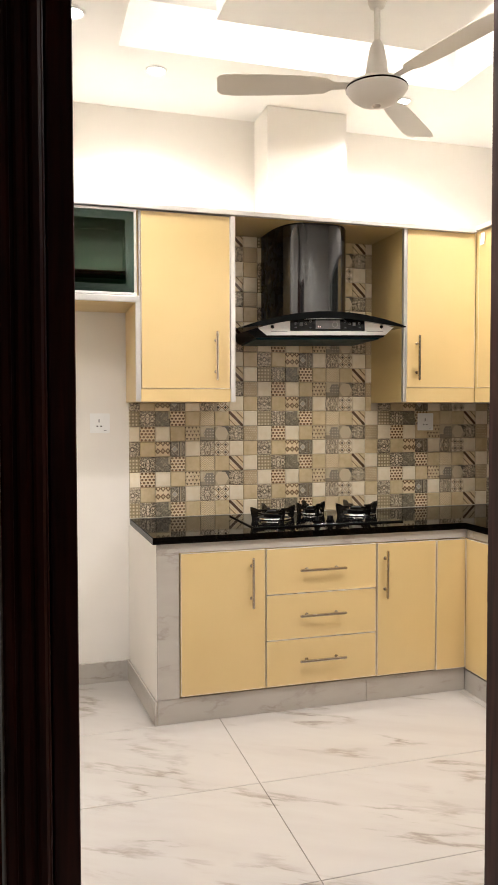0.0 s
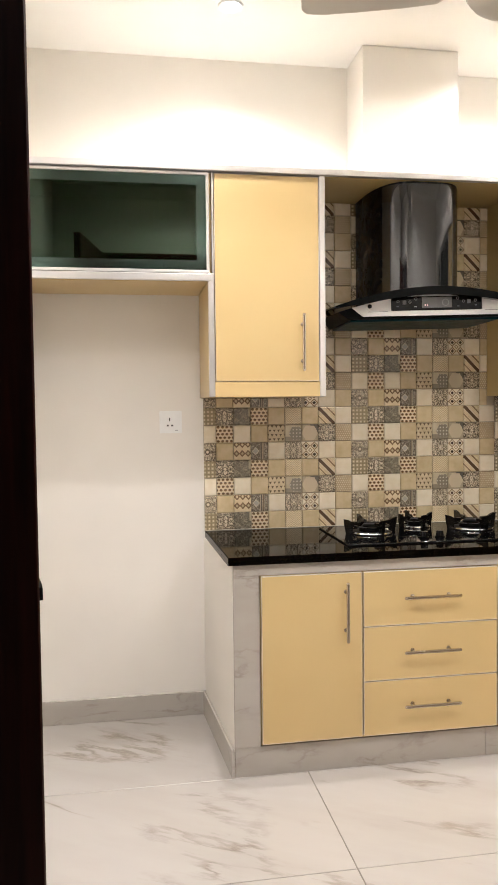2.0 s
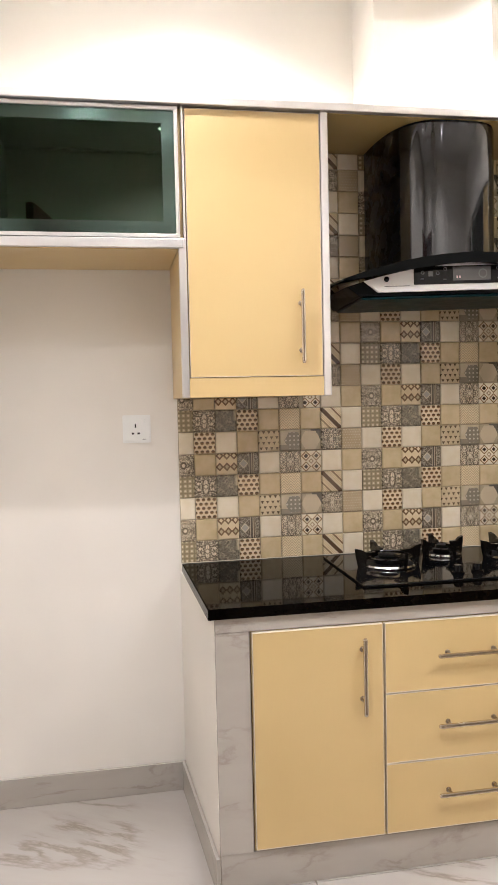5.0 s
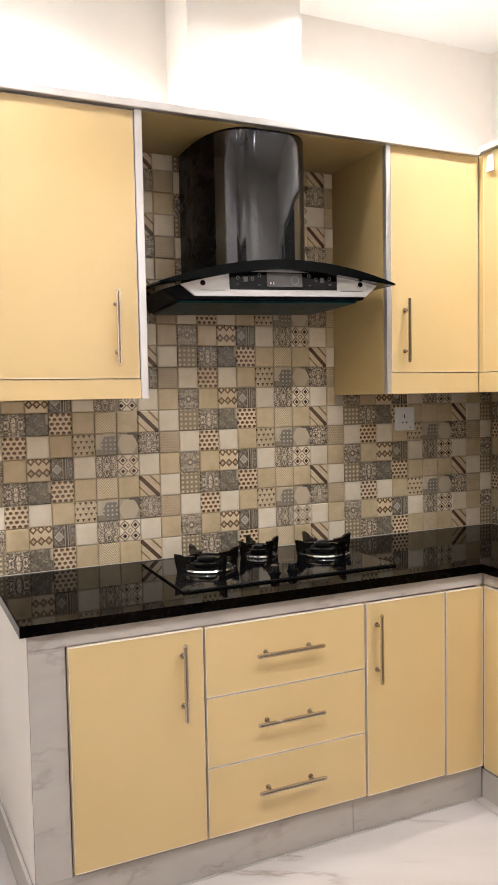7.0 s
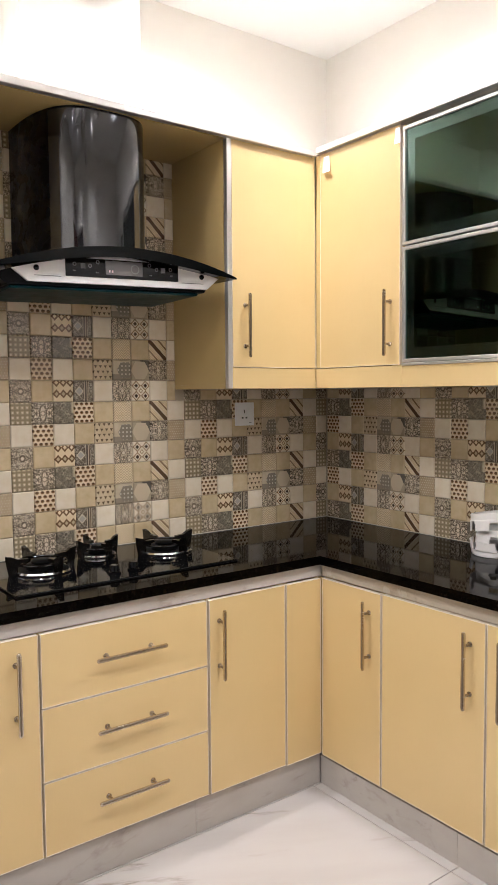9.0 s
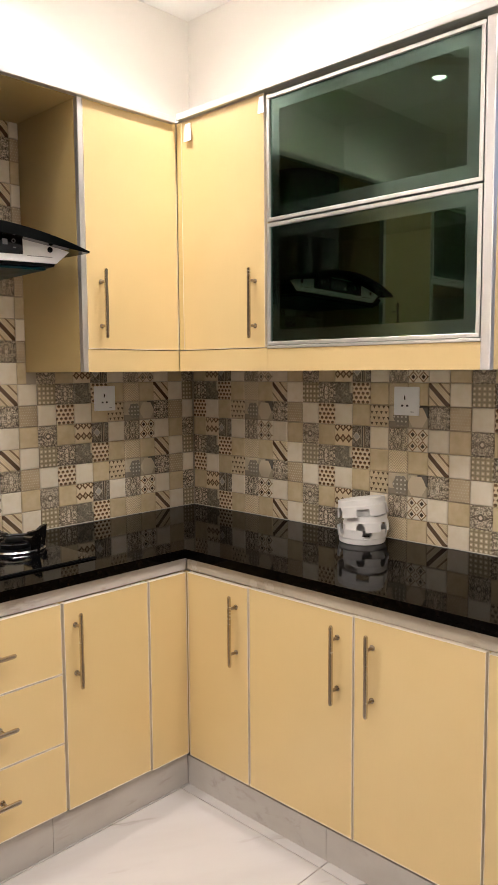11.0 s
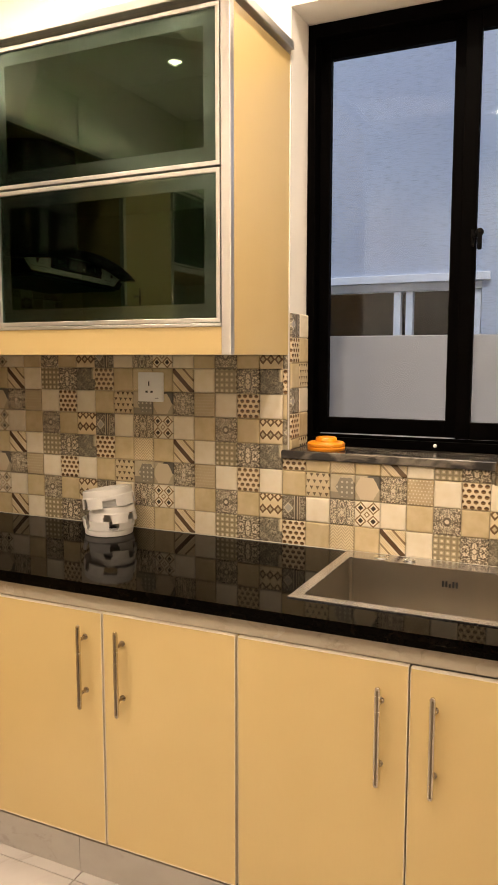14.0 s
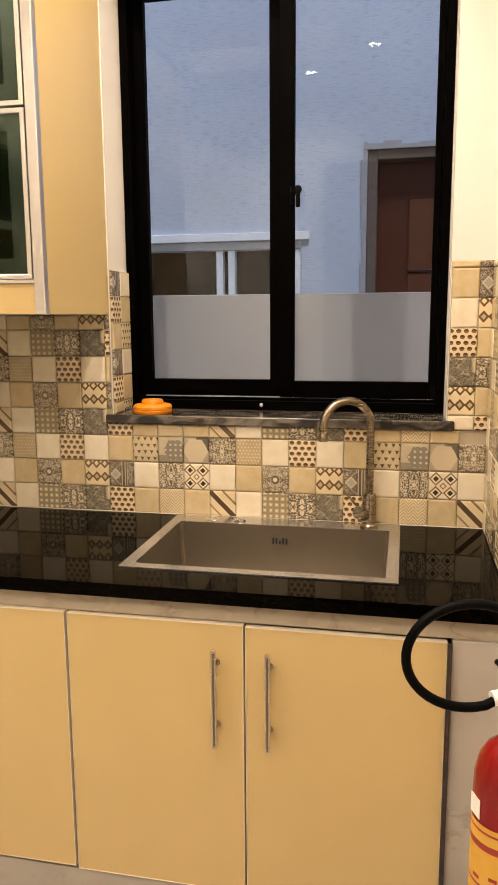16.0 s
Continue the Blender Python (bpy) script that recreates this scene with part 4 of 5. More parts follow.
part("panel_moulding", box(NX + 0.106, -3.2, 1.72, NX + 0.1115, -2.60, 1.735, 0.002), plain_mat("door_line", (0.04, 0.012, 0.01), 0.4), nd)
bm = box(NX + 0.01, -2.448, -0.12, NX + 0.12, -2.401, 2.298, 0.003)
box(NX + 0.01, -3.418, 2.252, NX + 0.12, -2.448, 2.298, 0.003, bm=bm)
part("door_frame", bm, plain_mat("raw_brown_frame", (0.15, 0.11, 0.085), 0.6), neighbour)
rng = random.Random(4)
bm = bmesh.new()
for k in range(26):
    z = 0.2 + k * 0.082
    w = 0.018 + 0.016 * rng.random()
    box(NX - 0.008, -2.400, z, NX - 0.001, -2.400 + w, z + 0.083, 0.001, bm=bm)
for k in range(12):
    y = -3.42 + k * 0.086
    box(NX - 0.009, y, 2.296, NX - 0.001, y + 0.087, 2.306 + 0.03 * rng.random(), 0.001, bm=bm)
part("mortar_patch", bm, plain_mat("pale_mortar", (0.42, 0.40, 0.41), 0.9), neighbour, "rough pale mortar round the door frame")

# ---- cooker hood ----
hood = thing("cooker_hood", (-1.34, -0.3, 1.8), "black and silver chimney cooker hood with curved glass canopy", "cooker hood")
HXC = -1.305
# the canopy hangs a little askew and out of level
ASKEW = Matrix.Translation((HXC, 0, 1.9)) @ Matrix.Rotation(radians(-4.3), 4, "Z") @ Matrix.Rotation(radians(-1.2), 4, "Y") @ Matrix.Translation((-HXC, 0, -1.9))
# chimney: rounded front, flat back
CXC = -1.348
def chimney(w, d, z0, z1, n=26):
    bm = bmesh.new()
    ring = [(-w, 0.0)]
    for i in range(n + 1):
        a = radians(180 + 180 * i / n)
        ring.append((w * math.copysign(abs(math.cos(a)) ** 0.55, math.cos(a)), -0.08 + (d - 0.08) * -abs(math.sin(a)) ** 0.85))
    ring.append((w, 0.0))
    lo = [bm.verts.new((CXC + x, y - 0.012, z0)) for x, y in ring]
    hi = [bm.verts.new((CXC + x, y - 0.012, z1)) for x, y in ring]
    for i in range(len(ring)):
        j = (i + 1) % len(ring)
        bm.faces.new((lo[i], lo[j], hi[j], hi[i]))
    bm.faces.new(hi)
    bm.faces.new(lo[::-1])
    bmesh.ops.recalc_face_normals(bm, faces=bm.faces[:])
    return bm
part("chimney", chimney(0.206, 0.385, 1.93, 2.4445), CHIM, hood, "tall rounded black chimney", True)
# grey mirror band added over the black chimney, shaped like its bright reflection
CHIM_SHEEN = plain_mat("chimney_sheen_steel", (0.078, 0.078, 0.08), 0.07, 0.9)
def chimney_curve(a, out):
    a = radians(a)
    return CXC + (0.206 + out) * math.copysign(abs(math.cos(a)) ** 0.55, math.cos(a)), -0.092 + (0.305 + out) * -abs(math.sin(a)) ** 0.85
bm = bmesh.new()
ring = [chimney_curve(222 + (332 - 222) * i / 20, 0.003) for i in range(21)] + [chimney_curve(332 - (332 - 222) * i / 20, -0.002) for i in range(21)]
lo = [bm.verts.new((x, y, 1.955)) for x, y in ring]
hi = [bm.verts.new((x, y, 2.436)) for x, y in ring]
for i in range(42):
    bm.faces.new((lo[i], lo[(i + 1) % 42], hi[(i + 1) % 42], hi[i]))
for i in range(20):
    bm.faces.new((hi[i], hi[i + 1], hi[40 - i], hi[41 - i]))
    bm.faces.new((lo[i], lo[41 - i], lo[40 - i], lo[i + 1]))
bmesh.ops.recalc_face_normals(bm, faces=bm.faces[:])
part("chimney_face", bm, CHIM_SHEEN, hood, "added band for the bright reflection on the chimney front", True)
# canopy: one sheet of glass, arched from side to side and bowed in front
def canopy_z(s):
    return 1.992 - 0.073 * abs(s) ** 1.9
NS, NT = 28, 8
bm = bmesh.new()
top, low = [], []
for i in range(NS + 1):
    s = -1 + 2 * i / NS
    y_front = -0.540 + 0.020 * abs(s) ** 3
    row_t, row_l = [], []
    for j in range(NT + 1):
        t = j / NT
        y = -0.050 + (y_front + 0.050) * t
        x = HXC - 0.018 + (0.446 - 0.016 * t ** 2.5) * s
        z = canopy_z(s) - 0.020 * t
        row_t.append(bm.verts.new((x, y, z)))
        row_l.append(bm.verts.new((x, y, z - 0.006 - 0.028 * t * (1 - abs(s) ** 4))))
    top.append(row_t)
    low.append(row_l)
for i in range(NS):
    for j in range(NT):
        bm.faces.new((top[i][j], top[i][j + 1], top[i + 1][j + 1], top[i + 1][j]))
        bm.faces.new((low[i][j], low[i + 1][j], low[i + 1][j + 1], low[i][j + 1]))
    bm.faces.new((top[i][NT], low[i][NT], low[i + 1][NT], top[i + 1][NT]))
    bm.faces.new((top[i][0], top[i + 1][0], low[i + 1][0], low[i][0]))
for j in range(NT):
    bm.faces.new((top[0][j], low[0][j], low[0][j + 1], top[0][j + 1]))
    bm.faces.new((top[NS][j], top[NS][j + 1], low[NS][j + 1], low[NS][j]))
bmesh.ops.recalc_face_normals(bm, faces=bm.faces[:])
part("canopy", moved(bm, ASKEW), HOODGLASS, hood, "arched black glass canopy")
# body under the glass, with the control fascia in front
def slice_body(x0, x1, y0, y1, z0, drop=0.027, n=12, taper=0.0):
    bm = bmesh.new()
    lo, hi = [], []
    for i in range(n + 1):
        x = x0 + (x1 - x0) * i / n
        s = (x - HXC) / 0.445
        xl = HXC + (x - HXC) * (1 - taper)
        lo.append((bm.verts.new((xl, y0, z0)), bm.verts.new((xl, y1, z0))))
        hi.append((bm.verts.new((x, y0, canopy_z(s) - 0.020 * min(1, -y0 / 0.53) - drop)), bm.verts.new((x, y1, canopy_z(s) - 0.020 * min(1, -y1 / 0.53) - drop))))
    for i in range(n):
        bm.faces.new((lo[i][0], lo[i + 1][0], hi[i + 1][0], hi[i][0]))
        bm.faces.new((lo[i][1], hi[i][1], hi[i + 1][1], lo[i + 1][1]))
        bm.faces.new((lo[i][0], lo[i][1], lo[i + 1][1], lo[i + 1][0]))
        bm.faces.new((hi[i][0], hi[i + 1][0], hi[i + 1][1], hi[i][1]))
    for k in (0, n):
        bm.faces.new((lo[k][0], hi[k][0], hi[k][1], lo[k][1]))
    bmesh.ops.recalc_face_normals(bm, faces=bm.faces[:])
    return bm
part("body", moved(slice_body(HXC - 0.425, HXC + 0.345, -0.462, -0.055, 1.848, taper=0.10), ASKEW), BLACKM, hood)
part("underside", moved(box(HXC - 0.372, -0.452, 1.838, HXC + 0.290, -0.065, 1.8475, 0.003), ASKEW), TEAL, hood, "teal filmed underside")
fas = part("fascia", moved(slice_body(HXC - 0.368, HXC + 0.362, -0.476, -0.4625, 1.858, taper=0.13), ASKEW), SILVER, hood, "silver control fascia")
part("control_panel", moved(box(HXC - 0.200, -0.4795, 1.879, HXC + 0.200, -0.4765, 1.9385, 0.001), ASKEW), BLACK, fas, "black touch control panel")
part("display", moved(box(HXC - 0.066, -0.4815, 1.889, HXC + 0.066, -0.4800, 1.935, 0.0005), ASKEW), SCREEN, fas, "grey display")
for s in (-1, 1):
    for k, (dx, dz) in enumerate(((0.092, 0.928), (0.118, 0.915), (0.142, 0.912), (0.170, 0.918), (0.094, 0.893), (0.172, 0.896))):
        if k == 2:
            bm = box(HXC + s * dx - 0.008, -0.4803, 0.905 + 1, HXC + s * dx + 0.008, -0.4797, 0.922 + 1)
        elif k < 4:
            bm = lathe([(0.004, 0), (0.0065, 0), (0.0065, 0.0006), (0.004, 0.0006)], 14, Matrix.Translation((HXC + s * dx, -0.4797, 1 + dz)) @ Matrix.Rotation(radians(90), 4, "X"))
        else:
            bm = box(HXC + s * dx - 0.005, -0.4803, 1 + dz, HXC + s * dx + 0.005, -0.4797, 1.003 + dz)
        part("button", moved(bm, ASKEW), BUTTON, fas)
    part("sensor", moved(lathe([(0, 0), (0.009, 0), (0.009, 0.002), (0, 0.003)], 16, Matrix.Translation((HXC + s * 0.293, -0.4765, 1.900)) @ Matrix.Rotation(radians(90), 4, "X")), ASKEW), BLACK, fas)
    for x0, x1, z0, z1 in ((0.215, 0.300, 1.8755, 1.8775), (0.300, 0.338, 1.8755, 1.8775)):
        if x0 < 0.3:
            part("crease", moved(box(HXC + min(s * x0, s * x1), -0.4775, z0, HXC + max(s * x0, s * x1), -0.4762, z1), ASKEW), BUTTON, fas)
for dx, w in ((-0.054, 0.004), (-0.044, 0.004)):
    part("digit", moved(box(HXC + dx, -0.4822, 1.897, HXC + dx + w, -0.4816, 1.905), ASKEW), LEDRED, fas)
part("dial", moved(lathe([(0.012, 0), (0.0155, 0), (0.0155, 0.0006), (0.012, 0.0006)], 22, Matrix.Translation((HXC + 0.038, -0.4816, 1.911)) @ Matrix.Rotation(radians(90), 4, "X")), ASKEW), BUTTON, fas)

# ---- hob ----
hob = thing("gas_hob", (-1.35, -0.3, 0.886), "black glass gas hob with three burners set in the worktop", "hob")
part("glass_top", box(-1.76, -0.545, 0.8865, -0.94, -0.068, 0.8935, 0.002), BLACK, hob)
part("front_trim", box(-1.76, -0.5485, 0.8865, -0.94, -0.5455, 0.8925, 0.001), BLACKM, hob)


def burner(x, y, r):
    z = 0.894
    cup = part("burner", lathe([(0, z), (r * 1.12, z), (r * 1.12, z + 0.004), (r * 0.9, z + 0.006), (r * 0.62, z + 0.008), (r * 0.60, z + 0.024), (r * 0.5, z + 0.027), (0, z + 0.027)], 30, Matrix.Translation((x, y, 0))), BLACKM, hob, "", True)
    part("ring", lathe([(r * 1.06, z + 0.005), (r * 1.16, z + 0.010), (r * 1.20, z + 0.004), (r * 1.18, z)], 36, Matrix.Translation((x, y, 0))), CHROME, cup, "chrome ring", True)
    part("cap", lathe([(0, z + 0.040), (r * 0.36, z + 0.039), (r * 0.44, z + 0.034), (r * 0.44, z + 0.0275), (0, z + 0.0275)], 26, Matrix.Translation((x, y, 0))), BLACKM, cup, "", True)
    sup = part("pan_support", tube([(x + r * 1.0 * math.cos(a), y + r * 1.0 * math.sin(a), z + 0.032) for a in (2 * math.pi * i / 28 for i in range(28))], 0.0045, 8, True), ENAMEL, hob, "", True)
    for k in range(4):
        a = radians(8 + 90 * k)
        c, s = math.cos(a), math.sin(a)
        pts = [(r * 1.08, 0.0), (r * 1.16, 0.026), (r * 1.06, 0.050), (r * 0.92, 0.054), (r * 0.58, 0.045)]
        bm = bmesh.new()
        w = 0.007
        prof = [(r * 1.10, 0.0), (r * 1.40, 0.0), (r * 1.50, 0.040), (r * 1.53, 0.067), (r * 1.28, 0.062), (r * 1.08, 0.052), (r * 0.62, 0.050), (r * 0.60, 0.041), (r * 1.05, 0.036)]
        f0 = [bm.verts.new((x + p * c - w * s, y + p * s + w * c, z + h)) for p, h in prof]
        f1 = [bm.verts.new((x + p * c + w * s, y + p * s - w * c, z + h)) for p, h in prof]
        bm.faces.new(f0)
        bm.faces.new(f1[::-1])
        for i in range(len(prof)):
            j = (i + 1) % len(prof)
            bm.faces.new((f0[i], f1[i], f1[j], f0[j]))
        bmesh.ops.recalc_face_normals(bm, faces=bm.faces[:])
        part("arm", bm, ENAMEL, sup)


burner(-1.570, -0.27, 0.086)
burner(-1.313, -0.165, 0.058)
burner(-1.072, -0.25, 0.087)
for x, y in ((-1.393, -0.468), (-1.318, -0.460)):
    part("knob", lathe([(0, 0.894), (0.021, 0.894), (0.021, 0.899), (0.017, 0.902), (0.0155, 0.920), (0.013, 0.923), (0, 0.923)], 24, Matrix.Translation((x, y, 0))), BLACK, hob, "", True)

# ---- sink and tap ----
sink = thing("sink", (-0.27, -2.26, 0.886), "brushed stainless steel sink set in the black worktop", "sink")
RX0, RX1, RY0, RY1 = -0.532, -0.018, -2.603, -1.912
BX0, BX1, BY0, BY1 = -0.500, -0.095, -2.573, -1.944
bm = bmesh.new()
for x0, y0, x1, y1 in [(RX0, RY0, BX0, RY1), (BX1, RY0, RX1, RY1), (BX0, RY0, BX1, BY0), (BX0, BY1, BX1, RY1)]:
    box(x0, y0, 0.8865, x1, y1, 0.8895, bm=bm)
part("rim", bm, SINKRIM, sink)
bm = bmesh.new()
zb = 0.69
def inner(x0, y0, x1, y1, z):
    return [bm.verts.new(p) for p in ((x0, y0, z), (x1, y0, z), (x1, y1, z), (x0, y1, z))]
a, c = inner(BX0, BY0, BX1, BY1, 0.889), inner(BX0 + 0.006, BY0 + 0.006, BX1 - 0.006, BY1 - 0.006, zb)
for i in range(4):
    j = (i + 1) % 4
    bm.faces.new((a[i], c[i], c[j], a[j]))
bm.faces.new(c)
bmesh.ops.bevel(bm, geom=[e for e in bm.edges if not e.is_boundary], offset=0.010, segments=5, affect="EDGES")
bowl = part("bowl", bm, SINK, sink, "", True)
part("drain", lathe([(0, zb + 0.004), (0.03, zb + 0.003), (0.045, zb + 0.001), (0.055, zb + 0.0035), (0.057, zb + 0.0005)], 32, Matrix.Translation((-0.20, -2.26, 0))), CHROME, sink, "chrome drain", True)
for k in range(5):
    part("overflow_slot", box(BX1 - 0.009, -2.275 + k * 0.010, 0.835, BX1 - 0.0045, -2.270 + k * 0.010, 0.852 if k != 2 else 0.845), HOLE, sink)
part("tap_hole_cover", lathe([(0, 0.8905), (0.012, 0.8905), (0.014, 0.8925), (0.020, 0.8930), (0.023, 0.8915), (0.024, 0.8897)], 28, Matrix.Translation((-0.055, -2.035, 0))), CHROME, sink, "chrome tap hole cover", True)
clip = part("drain_clip", tube(arc((-0.058, -2.125, 0.893), 0.013, 20, 330, 16, (1, 0, 0), (0, 1, 0)), 0.0032, 8), CHROME, sink, "loose chrome fitting", True)
part("tongue", moved(box(-0.006, -0.020, 0.0, 0.006, 0.020, 0.0025, 0.001), pose(-0.050, -2.118, 0.8900, 8, 0, 55)), CHROME, clip)

tap = thing("tap", (-0.058, -2.512, 0.8895), "brushed nickel gooseneck tap standing on the sink rim", "tap")
part("base", lathe([(0, 0.8897), (0.027, 0.8897), (0.027, 0.895), (0.023, 0.899), (0.0205, 0.905), (0.0205, 0.985), (0.019, 0.990), (0.0125, 0.992), (0, 0.992)], 28, Matrix.Translation((-0.058, -2.512, 0))), NICKEL, tap, "", True)
d = Vector((-0.45, 0.89, 0)).normalized()
c = Vector((-0.058, -2.512, 0))
R = 0.073
pts = [c + Vector((0, 0, 0.985 + 0.02 * i)) for i in range(10)]
pts += [c + d * R + R * (math.cos(radians(a)) * -d + math.sin(radians(a)) * Vector((0, 0, 1))) + Vector((0, 0, 1.175 + 0.018)) for a in range(0, 186, 12)]
pts += [pts[-1] + Vector((0, 0, -0.02)), pts[-1] + Vector((0, 0, -0.035))]
part("spout", tube(pts, 0.0115, 16), NICKEL, tap, "", True)
part("aerator", lathe([(0.0125, 0), (0.0125, 0.02), (0.0118, 0.021)], 16, Matrix.Translation(pts[-1] - Vector((0, 0, 0.006)))), NICKEL, tap, "", True)
knob = part("lever_body", lathe([(0, -0.002), (0.019, 0), (0.021, 0.004), (0.021, 0.030), (0.018, 0.034), (0, 0.034)], 24, Matrix.Translation((-0.066, -2.497, 0.928)) @ Matrix.Rotation(radians(-65), 4, "Y") @ Matrix.Rotation(radians(-25), 4, "X")), NICKEL, tap, "", True)
part("lever", tube([(-0.085, -2.487, 0.945), (-0.085, -2.462, 0.975), (-0.083, -2.447, 0.995)], 0.0035, 10), NICKEL, tap, "", True)

# ---- sockets and switch ----
def socket(at, m, label, holes=True):
    so = thing("socket", at, label, "socket", "sockets")
    b = part("plate", moved(box(-0.052, -0.011, -0.052, 0.052, 0, 0.052, 0.002, seg=2), m), PLASTIC, so)
    part("inset", moved(box(-0.042, -0.0122, -0.042, 0.042, -0.0112, 0.042, 0.0004), m), PLASTIC, so)
    if holes:
        for x0, z0, x1, z1 in ((-0.0075, 0.004, -0.0025, 0.020), (-0.019, -0.020, -0.010, -0.013), (0.002, -0.020, 0.011, -0.013)):
            part("pin_slot", moved(box(x0, -0.0130, z0, x1, -0.0124, z1), m), HOLE, so)
        part("mark", moved(box(0.020, -0.0130, -0.040, 0.034, -0.0124, -0.0375), m), BUTTON, so)
        part("rocker", moved(box(0.018, -0.0142, 0.016, 0.030, -0.0124, 0.036, 0.0006), m), PLASTIC, so)
    else:
        part("rocker", moved(box(-0.018, -0.0150, -0.030, 0.018, -0.0124, 0.030, 0.001), m), PLASTIC, so)
    return so
socket((-2.457, -0.001, 1.405), Matrix.Translation((-2.457, -0.001, 1.405)), "square white three pin socket on the cream niche wall")
socket((-0.513, -0.007, 1.403), Matrix.Translation((-0.513, -0.0075, 1.403)), "square white three pin socket on the patterned tiles")
socket((-0.007, -1.177, 1.402), Matrix.Translation((-0.0075, -1.177, 1.402)) @ EM, "square white three pin socket on tiles over the worktop")
socket((XL, -0.47, 1.46), Matrix.Translation((XL + 0.001, -0.47, 1.46)) @ Matrix.Rotation(radians(90), 4, "Z"), "white switch plate on the cream side wall", False)

# ---- things on the worktop and sill ----
def pulp_ring(x, y, z, r, h, tilt, turn_deg, flip, label):
    """A moulded ring with a stepped rim and deep notches open to one edge."""
    bm = bmesh.new()
    n = 96
    rng = random.Random(int(turn_deg))
    cut = [0] * n
    for k in range(5):
        a0, wide = k * 19 + rng.randint(0, 3), rng.randint(5, 8)
        for q in range(wide):
            cut[(a0 + q) % n] = 1 if q in (0, wide - 1) else (2 if k % 2 == 0 else 1)
    hs = (0.0, 0.42, 0.58, 0.66, 0.95, 1.0)
    rr = (1.03, 1.0, 0.99, 0.955, 0.945, 0.925)
    wall = 0.006
    wob = [1 + 0.012 * math.sin(3 * 2 * math.pi * i / n + turn_deg) for i in range(n)]
    def loop(k, less=0.0):
        return [bm.verts.new(((r * rr[k] * wob[i] - less) * math.cos(2 * math.pi * i / n), (r * rr[k] * wob[i] - less) * math.sin(2 * math.pi * i / n), h * hs[k])) for i in range(n)]
    outer = [loop(k) for k in range(6)]
    innr = [loop(k, wall) for k in range(6)]
    disc = [bm.verts.new((r * 0.35 * math.cos(2 * math.pi * i / n), r * 0.35 * math.sin(2 * math.pi * i / n), h * 0.66)) for i in range(n)]
    for i in range(n):
        j = (i + 1) % n
        e = cut[i]
        for k in range(e, 5):
            bm.faces.new((outer[k][i], outer[k][j], outer[k + 1][j], outer[k + 1][i]))
            bm.faces.new((innr[k][i], innr[k + 1][i], innr[k + 1][j], innr[k][j]))
        bm.faces.new((outer[e][i], innr[e][i], innr[e][j], outer[e][j]))
        bm.faces.new((outer[5][i], outer[5][j], innr[5][j], innr[5][i]))
        bm.faces.new((innr[3][i], disc[i], disc[j], innr[3][j]))
        if e != cut[j]:
            lo, hi = sorted((e, cut[j]))
            for k in range(lo, hi):
                bm.faces.new((outer[k][j], outer[k + 1][j], innr[k + 1][j], innr[k][j]))
    m = Matrix.Translation((x, y, z)) @ Matrix.Rotation(radians(tilt), 4, "X") @ Matrix.Rotation(radians(turn_deg), 4, "Z")
    if flip:
        m = m @ Matrix.Translation((0, 0, h)) @ Matrix.Diagonal((1, 1, -1, 1))
    bmesh.ops.recalc_face_normals(bm, faces=bm.faces[:])
    return tagged(part("packing_ring", moved(bm, m), FOAM), label, "packaging", "stack of packing rings")
pulp_ring(-0.115, -1.058, 0.8865, 0.090, 0.054, 0, 208, True, "white moulded packing ring lying upturned on the black worktop")
pulp_ring(-0.112, -1.072, 0.931, 0.083, 0.056, -3.0, 255, False, "white moulded packing ring in the middle of a stack")
pulp_ring(-0.116, -1.060, 0.984, 0.091, 0.062, -9.0, 131, False, "white moulded packing ring tilted on top of the stack")

lid = thing("plastic_lid", (0.045, -1.815, 1.2035), "round orange plastic lid lying on the window sill", "lid")
part("rim", lathe([(0, 1.204), (0.060, 1.204), (0.062, 1.207), (0.062, 1.214), (0.060, 1.216), (0.062, 1.218), (0.062, 1.226), (0.057, 1.231), (0.036, 1.233)], 40, Matrix.Translation((0.045, -1.815, 0))), ORANGE, lid, "", True)
part("crown", lathe([(0.036, 1.2325), (0.034, 1.244), (0.031, 1.247), (0, 1.2475)], 32, Matrix.Translation((0.045, -1.815, 0))), ORANGE, lid, "", True)

# ---- fire extinguisher on the side wall ----
EX, EY = -1.02, -2.793
ext = thing("fire_extinguisher", (EX, EY, 0.33), "red fire extinguisher with black hose hung beside the worktop", "fire extinguisher")
T = Matrix.Translation((EX, EY, 0))
part("cylinder", lathe([(0, 0.27), (0.047, 0.27), (0.054, 0.28), (0.056, 0.30), (0.056, 0.715), (0.0545, 0.745), (0.048, 0.772), (0.036, 0.793), (0.022, 0.805), (0.017, 0.810), (0.017, 0.875), (0, 0.875)], 40, T), RED, ext, "", True)
lab = part("label", lathe([(0.0567, 0.375), (0.0567, 0.668)], 40, T), LABEL, ext, "yellow printed label", True)
for z0, z1 in ((0.655, 0.659), (0.625, 0.637), (0.555, 0.559), (0.425, 0.455)):
    part("print_band", lathe([(0.0571, z0), (0.0571, z1)], 40, T), LABELR, lab, "", True)
rng = random.Random(9)
for k in range(16):
    a, z = radians(rng.uniform(110, 200)), rng.uniform(0.44, 0.59)
    part("print", moved(box(0.0568, -0.007, -0.003, 0.0574, 0.007, 0.003), T @ Matrix.Translation((0, 0, z)) @ Matrix.Rotation(a, 4, "Z")), LABELR, lab)
part("sticker", moved(box(0.0560, -0.016, 0.675, 0.0570, 0.014, 0.709), T @ Matrix.Rotation(radians(112), 4, "Z")), PLASTIC, ext, "white sticker")
